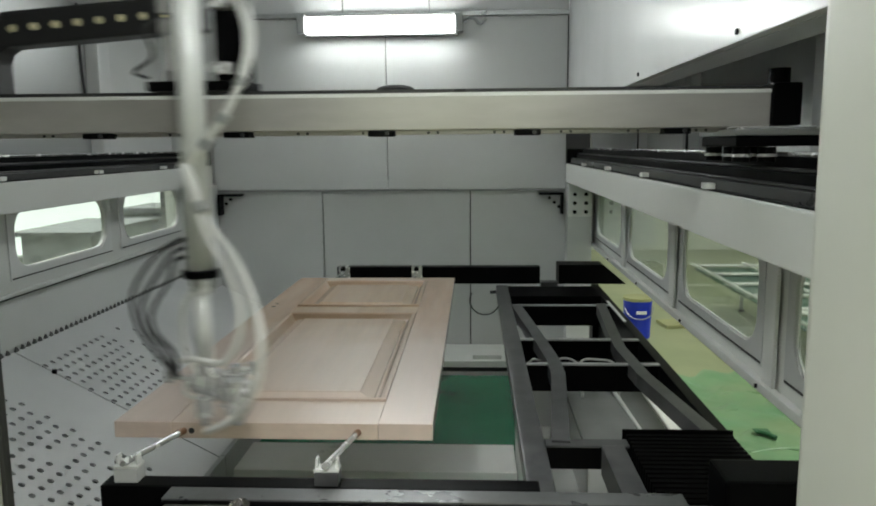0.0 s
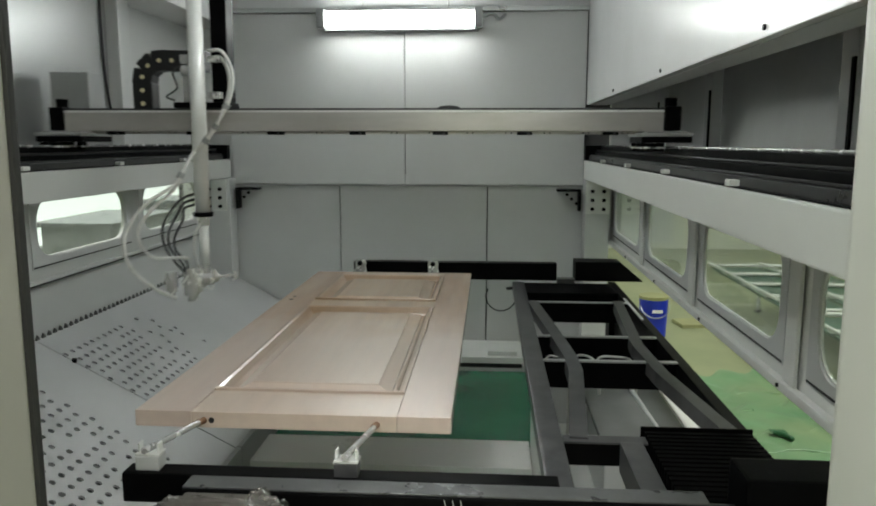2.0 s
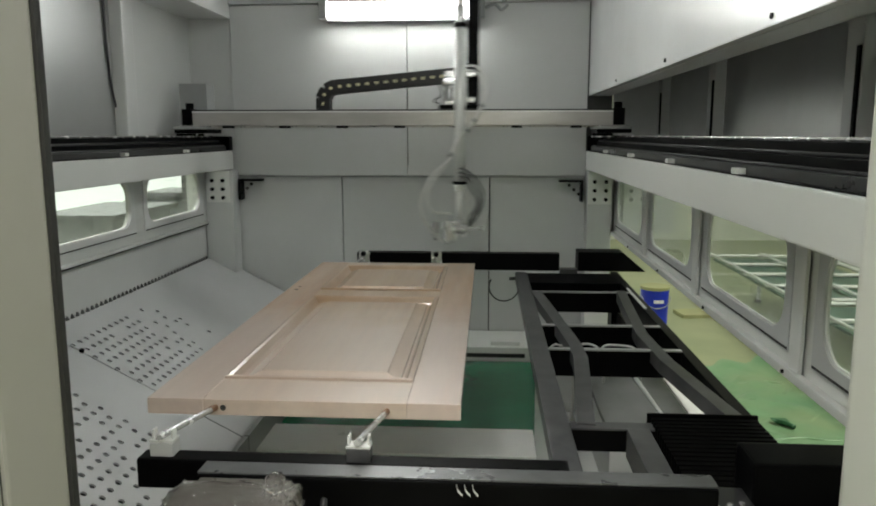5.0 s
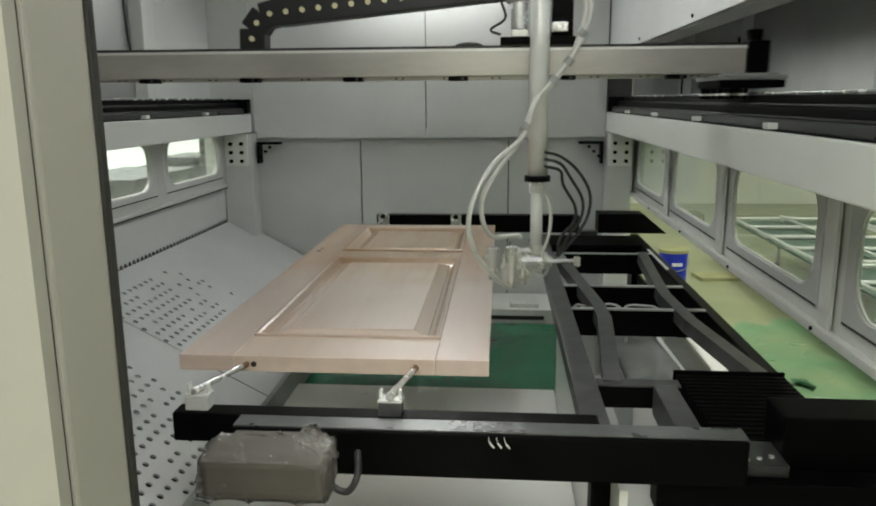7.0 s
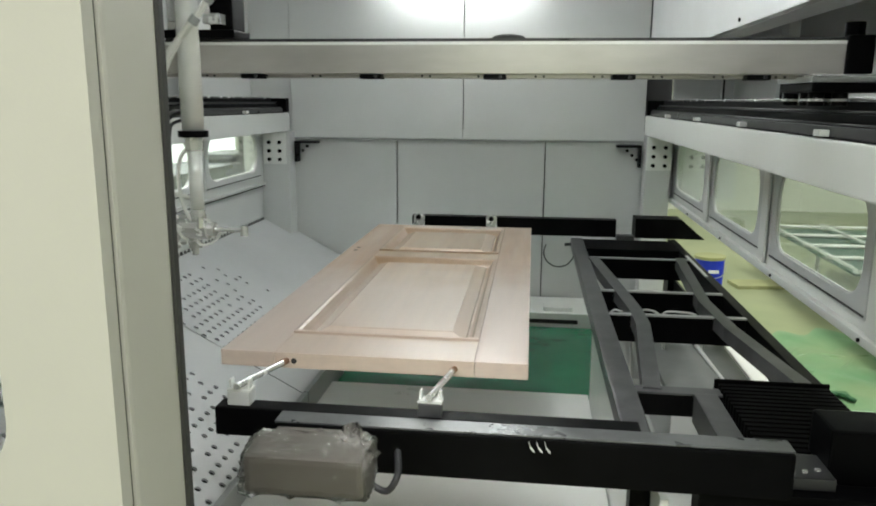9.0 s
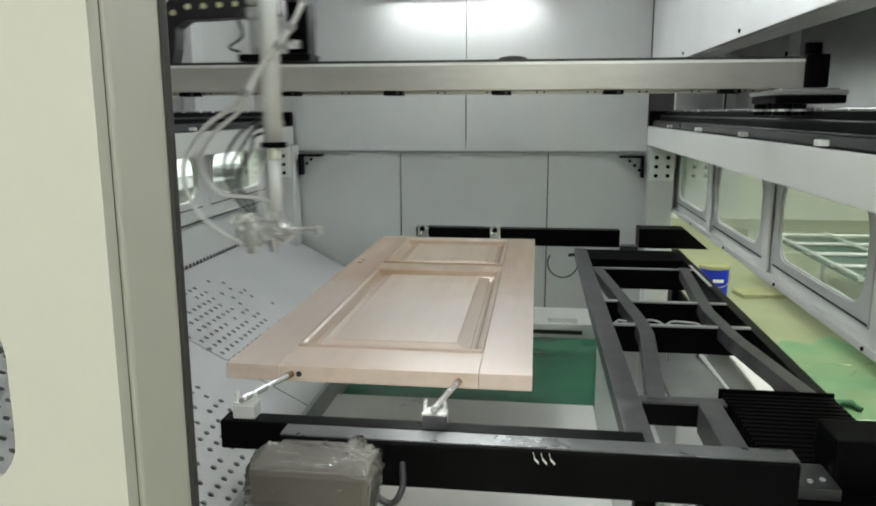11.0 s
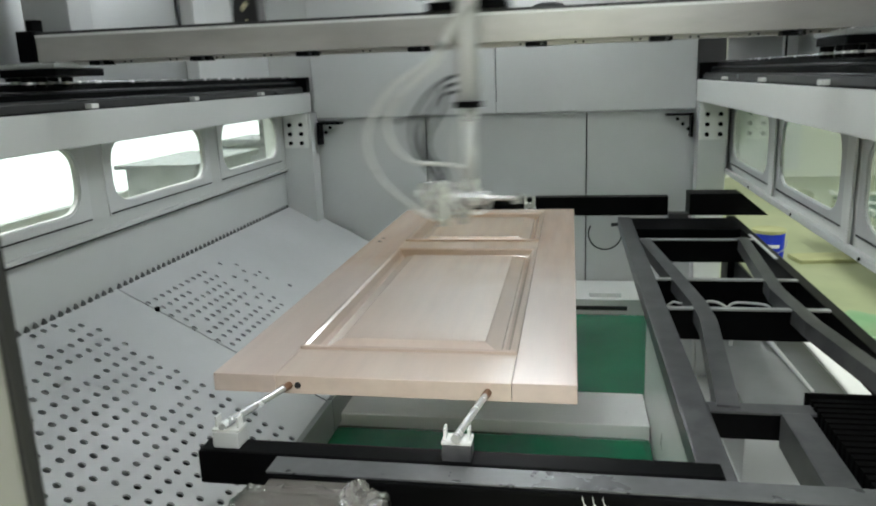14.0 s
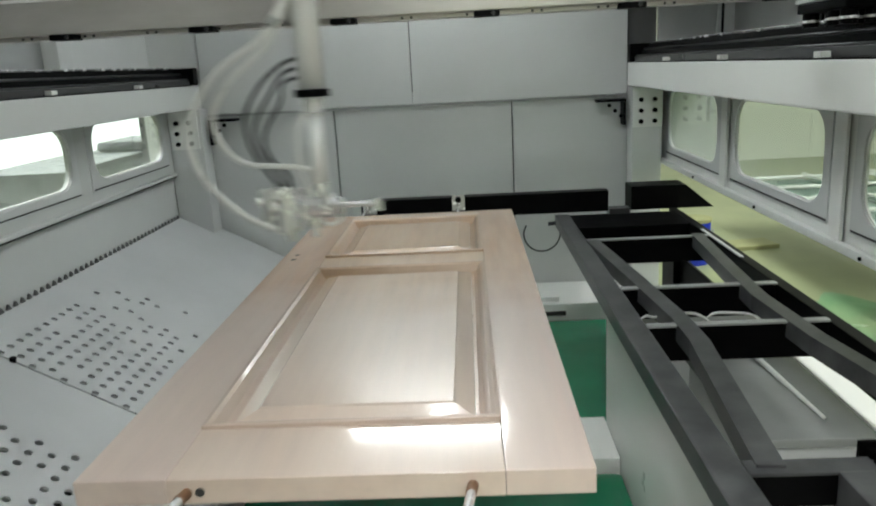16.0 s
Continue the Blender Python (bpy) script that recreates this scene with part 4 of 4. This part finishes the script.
# the lance hangs in front of the beam; its collar is at its own zero
lance = part("lance", cyl((0, 0, 0.01), (0, 0, 0.865), 0.030, n=32), M_TUBE_ALU, gantry, "vertical aluminium lance with spray guns", smooth=True)
part("collar", cyl((0, 0, -0.008), (0, 0, 0.009), 0.041, n=28), M_BLACK, lance)
part("clamp", cyl((0, 0, 0.866), (0, 0, 0.892), 0.037, n=24), M_BLACK, lance)
part("fitting", cyl((0, 0, 0.893), (0, 0, 0.985), 0.029, n=12), M_CHROME, lance)
part("fitting", cyl((0.0, -0.03, 0.93), (0.0, -0.052, 0.93), 0.013, n=8), M_CHROME, lance)
part("shaft", cyl((0, 0, 0.986), (0, 0, 1.30), 0.022, n=20), M_TUBE_ALU, lance, smooth=True)
part("nut", cyl((0, 0, -0.045), (0, 0, -0.0085), 0.025, n=8), M_CHROME, lance)
part("rod", cyl((0, 0, -0.2095), (0, 0, -0.0455), 0.019, n=20), M_TUBE_ALU, lance, smooth=True)


def gun_piece(name, pieces, label=""):
    bm = bmesh.new()
    for a, b, r in pieces:
        a, b = ((p[0], p[1], -0.21 + (p[2] + 0.2355) * 0.83) for p in (a, b))
        cyl(a, b, r * 0.86, bm=bm, n=14)
    return part(name, bm, M_CHROME, lance, label)


gun_piece("swivel", (((0, 0, -0.275), (0, 0, -0.2355), 0.024), ((-0.06, 0, -0.262), (0.02, 0, -0.262), 0.012)))
gun_piece("spray_gun", (((-0.060, 0, -0.305), (0.03, 0, -0.305), 0.034), ((0.03, 0, -0.305), (0.050, 0, -0.305), 0.024), ((-0.02, 0, -0.345), (-0.02, 0, -0.305), 0.02)), "bright metal spray gun")
gun_piece("spray_gun", (((-0.080, -0.02, -0.37), (-0.080, -0.02, -0.26), 0.034), ((-0.080, -0.02, -0.40), (-0.080, -0.02, -0.37), 0.017), ((-0.080, -0.02, -0.26), (-0.080, -0.02, -0.24), 0.020), ((-0.115, -0.035, -0.30), (-0.06, -0.01, -0.30), 0.018)), "bright metal spray gun")
gun_piece("spray_gun", (((-0.135, 0.03, -0.35), (-0.135, 0.03, -0.255), 0.027), ((-0.135, 0.03, -0.38), (-0.135, 0.03, -0.35), 0.014), ((-0.165, 0.02, -0.29), (-0.12, 0.035, -0.29), 0.012)), "bright metal spray gun")
gun_piece("spray_gun", (((-0.03, 0.035, -0.38), (-0.03, 0.035, -0.325), 0.023), ((-0.03, 0.035, -0.405), (-0.03, 0.035, -0.38), 0.011)), "bright metal spray gun")
gun_piece("nozzle_arm", (((0.046, 0, -0.305), (0.145, 0, -0.305), 0.008), ((0.135, 0, -0.325), (0.135, 0, -0.29), 0.013)))
# hoses bend as the lance turns: an upper length that stays, lower loops that swing about its end, and air lines that swing about the lance
upper_hose = part("paint_hose", hose(((0.03, 0.06, 0.66), (0.09, 0.035, 0.655), (0.14, 0.0, 0.585), (0.145, -0.02, 0.49), (0.10, -0.045, 0.38), (0.03, -0.055, 0.29), (0.0, -0.055, 0.255)), 0.0072), M_HOSE, gantry, "white hose", smooth=True)
part("strand", hose(((0.03, 0.07, 0.635), (0.085, 0.045, 0.63), (0.125, 0.01, 0.57), (0.13, -0.01, 0.49), (0.09, -0.038, 0.365), (0.025, -0.05, 0.275), (0.0, -0.043, 0.255)), 0.0068), M_HOSE, upper_hose, "second white hose", smooth=True)
for tx, ty, tz in ((0.125, -0.03, 0.435), (0.085, -0.045, 0.355), (0.045, -0.052, 0.300)):
    part("tie", cyl((tx - 0.007, ty, tz - 0.009), (tx + 0.007, ty, tz + 0.009), 0.0140, n=12), M_GREY, upper_hose)
lower_hose = part("paint_hose", hose(((0, 0, 0), (-0.04, 0, -0.05), (-0.09, 0.005, -0.125), (-0.20, 0.02, -0.19), (-0.275, 0.03, -0.275), (-0.30, 0.035, -0.36), (-0.265, 0.03, -0.455), (-0.18, 0.025, -0.535), (-0.09, 0.04, -0.585)), 0.0074), M_HOSE, gantry, "white hose hanging in a loop", smooth=True)
part("strand", hose(((0, 0.012, 0), (-0.035, 0.012, -0.055), (-0.085, 0.017, -0.14), (-0.18, 0.025, -0.215), (-0.235, 0.035, -0.29), (-0.225, 0.04, -0.36), (-0.175, 0.045, -0.41), (-0.10, 0.045, -0.42), (-0.05, 0.045, -0.425), (-0.018, 0.05, -0.435)), 0.0068), M_HOSE, lower_hose, "second white hose", smooth=True)
part("tie", cyl((-0.058, 0.008, -0.083), (-0.072, 0.008, -0.102), 0.0140, n=12), M_GREY, lower_hose)
air_lines = []
for k in range(3):
    d = 0.022 * k
    air_lines.append(part("air_line", hose(((-0.02, 0.025, 0.085 - d), (-0.07, 0.02, 0.070 - d), (-0.125 + d, 0.01, 0.025 - d), (-0.165 + d, 0.0, -0.045 - d), (-0.16 + d, 0.0, -0.12 - d / 2), (-0.12 + d, 0.0, -0.19), (-0.07, 0.0, -0.25)), 0.0050), M_DARKHOSE, gantry, "thin black air line", smooth=True))
part("gun_line", hose(((-0.015, -0.01, -0.035), (-0.040, -0.012, -0.075), (-0.046, -0.012, -0.14), (-0.036, -0.012, -0.20), (-0.015, -0.01, -0.245)), 0.0055), M_HOSE, air_lines[0], "thin white gun line", smooth=True)

for k in range(4):
    c = Vector((-0.085 + 0.035 * k, -0.03 + 0.012 * k, -0.262 - 0.012 * (k % 2)))
    part("gun_line", hose([c + Vector((0.032 * math.cos(radians(a + 40 * k)), 0.02 * math.sin(radians(2 * a)), 0.038 * math.sin(radians(a + 40 * k)))) for a in range(0, 271, 30)], 0.0042), M_HOSE, lance, "thin white gun line", smooth=True)
for x, y, z in ((-0.055, -0.045, -0.295), (-0.10, -0.05, -0.225), (0.02, -0.03, -0.245)):
    part("fitting", cyl((x, y, z - 0.014), (x, y, z + 0.014), 0.010, n=6), M_CHROME, lance)

# drag chain: links that run along a fold whose bend follows the head
LINKS, PITCH = 30, 0.055
links = []
for k in range(LINKS):
    if k == 0:
        ln = part("chain_link", box(-0.033, 0.033, -0.036, 0.036, -0.043, 0.043, 0.008), M_CHAIN, gantry)
        pin = part("pin", cyl((0, -0.0385, 0), (0, -0.0362, 0), 0.0095, n=10), M_PIN, ln)
    else:
        ln = new("chain_link", links[0].data)
        ln.parent = gantry
        pin = new("pin", links[0].children[0].data)
        pin.parent = ln
    links.append(ln)


def chain_pose(s, head_x):
    """Pose of a link s metres back from the head's end along the fold: out to the bend, down behind the beam, and along it."""
    y, z_low, z_head, r, rl = 0.092, 1.655, 1.905, 0.085, 0.05
    left = -0.815 + 0.472 * (head_x - 0.124)
    z_left = 1.908 - 0.083 * min(1.0, max(0.0, (head_x + 1.084) / 1.208))
    start = head_x - 0.03
    top = start - (left + r)
    if s < top:
        f = s / top
        return pose(start - s, y, z_head + (z_left - z_head) * f, 0, math.degrees(math.atan2(z_left - z_head, top)), 0)
    s -= top
    if s < math.pi * r / 2:
        a = s / r
        return pose(left + r - r * math.sin(a), y, z_left - r + r * math.cos(a), 0, math.degrees(-a), 0)
    s -= math.pi * r / 2
    drop = max(0.0, z_left - r - z_low - rl)
    if s < drop:
        return pose(left, y, z_left - r - s, 0, -90, 0)
    s -= drop
    if s < math.pi * rl / 2:
        a = s / rl
        return pose(left + rl - rl * math.cos(a), y, z_low + rl - rl * math.sin(a), 0, -90 - math.degrees(a), 0)
    return pose(left + rl + s - math.pi * rl / 2, y, z_low, 0, -180, 0)


def motions():
    # time, head along the beam, beam along the rails, height of the lance's collar
    rows = [
        (0.0, -0.536, 2.292, 1.285), (0.2, -0.745, 2.304, 1.285), (0.4, -0.937, 2.322, 1.285), (0.5, -1.015, 2.332, 1.285),
        (0.6, -1.081, 2.341, 1.285), (0.8, -1.073, 2.422, 1.285), (1.0, -1.075, 2.543, 1.285), (1.2, -1.059, 2.742, 1.285),
        (1.4, -1.083, 2.965, 1.285), (1.5, -1.084, 3.056, 1.285), (1.6, -1.097, 3.182, 1.285), (1.8, -1.096, 3.401, 1.274),
        (2.0, -1.085, 3.587, 1.274), (2.2, -1.092, 3.792, 1.274), (2.4, -1.102, 3.964, 1.274), (2.6, -1.096, 4.134, 1.274),
        (2.8, -1.08, 4.314, 1.274), (3.0, -1.046, 4.448, 1.274), (3.3, -1.048, 4.755, 1.274), (3.5, -1.053, 4.988, 1.274),
        (3.7, -0.987, 5.117, 1.285), (4.3, -0.98, 4.93, 1.285), (5.0, -0.1, 4.9, 1.285), (5.4, 0.12, 4.6, 1.285),
        (5.8, 0.119, 4.136, 1.285), (6.0, 0.124, 3.921, 1.285), (6.2, 0.115, 3.77, 1.3), (6.4, 0.122, 3.552, 1.302),
        (6.6, 0.128, 3.416, 1.302), (6.8, 0.137, 3.212, 1.3), (7.0, 0.139, 2.945, 1.294), (7.2, 0.156, 2.826, 1.284),
        (7.4, 0.157, 2.711, 1.27), (7.6, 0.17, 2.658, 1.258), (7.8, 0.157, 2.529, 1.285), (8.0, 0.112, 2.528, 1.38),
        (8.2, -0.044, 2.532, 1.445), (8.4, -0.3, 2.537, 1.445), (8.6, -0.61, 2.561, 1.445), (8.8, -0.886, 2.562, 1.445),
        (9.0, -0.946, 2.575, 1.445), (9.2, -0.826, 2.652, 1.445), (9.55, -0.45, 2.7, 1.445), (9.95, 0.08, 2.74, 1.445),
        (10.15, 0.12, 2.8, 1.445), (10.35, 0.05, 2.83, 1.445), (10.75, -0.5, 2.84, 1.445), (11.05, -0.88, 2.88, 1.445),
        (11.3, -0.945, 2.933, 1.445), (11.5, -0.781, 2.955, 1.445), (11.6, -0.639, 2.955, 1.445), (11.8, -0.338, 2.955, 1.445),
        (12.0, -0.042, 2.955, 1.445), (12.2, 0.118, 2.955, 1.445), (12.4, 0.14, 2.955, 1.445), (12.5, 0.09, 2.955, 1.445),
        (12.6, -0.014, 2.955, 1.445), (12.8, -0.283, 2.955, 1.445), (13.0, -0.565, 2.955, 1.445), (13.2, -0.801, 3.0, 1.445),
        (13.3, -0.923, 3.04, 1.445), (13.4, -0.921, 3.04, 1.445), (13.5, -0.88, 3.04, 1.445), (13.6, -0.753, 3.04, 1.445),
        (13.8, -0.552, 3.04, 1.445), (14.0, -0.302, 3.04, 1.445), (14.2, 0.008, 3.04, 1.445), (14.4, 0.185, 3.04, 1.445),
        (14.5, 0.181, 3.04, 1.445), (14.6, 0.074, 3.04, 1.445), (14.8, -0.084, 3.04, 1.445), (15.0, -0.274, 3.04, 1.445),
        (15.2, -0.533, 3.04, 1.445), (15.4, -0.784, 3.12, 1.445), (15.5, -0.851, 3.12, 1.445), (15.6, -0.866, 3.12, 1.445),
        (15.8, -0.734, 3.12, 1.445), (16.0, -0.529, 3.12, 1.445),
    ]
    walk(gantry, [(t, pose(0, gy, 0)) for t, gx, gy, z in rows])
    walk(head, [(t, pose(gx, 0, 0)) for t, gx, gy, z in rows])
    # turn of the guns, the hose loop and the air lines about the upright, in degrees
    guns = ((0, 150), (0.2, 150), (0.4, 110), (0.6, 70), (0.8, 52), (3.7, 52), (5.4, 10), (7.6, 8), (8.2, 0), (16, 0))
    loops = ((0, 142), (0.2, 142), (0.4, 120), (0.6, 90), (0.8, 54), (7.6, 54), (7.8, 45), (8.0, 15), (8.2, 0), (16, 0))
    lines = ((0, 0), (0.8, 40), (3.7, 40), (4.6, 110), (5.4, 180), (7.6, 180), (7.8, 115), (8.0, 40), (8.2, 0), (16, 0))

    def turn(keys, t):
        return float(np.interp(t, [k[0] for k in keys], [k[1] for k in keys]))

    walk(lance, [(t, pose(gx, -0.10, z, 0, 0, turn(guns, t))) for t, gx, gy, z in rows])
    walk(upper_hose, [(t, pose(gx, -0.10, z)) for t, gx, gy, z in rows])
    walk(lower_hose, [(t, pose(gx, -0.155, z + 0.255, 0, 0, turn(loops, t))) for t, gx, gy, z in rows])
    for line in air_lines:
        walk(line, [(t, pose(gx, -0.10, z, 0, 0, turn(lines, t))) for t, gx, gy, z in rows])
    for k, ln in enumerate(links):
        walk(ln, [(t, chain_pose((k + 0.5) * PITCH, gx)) for t, gx, gy, z in rows])


motions()
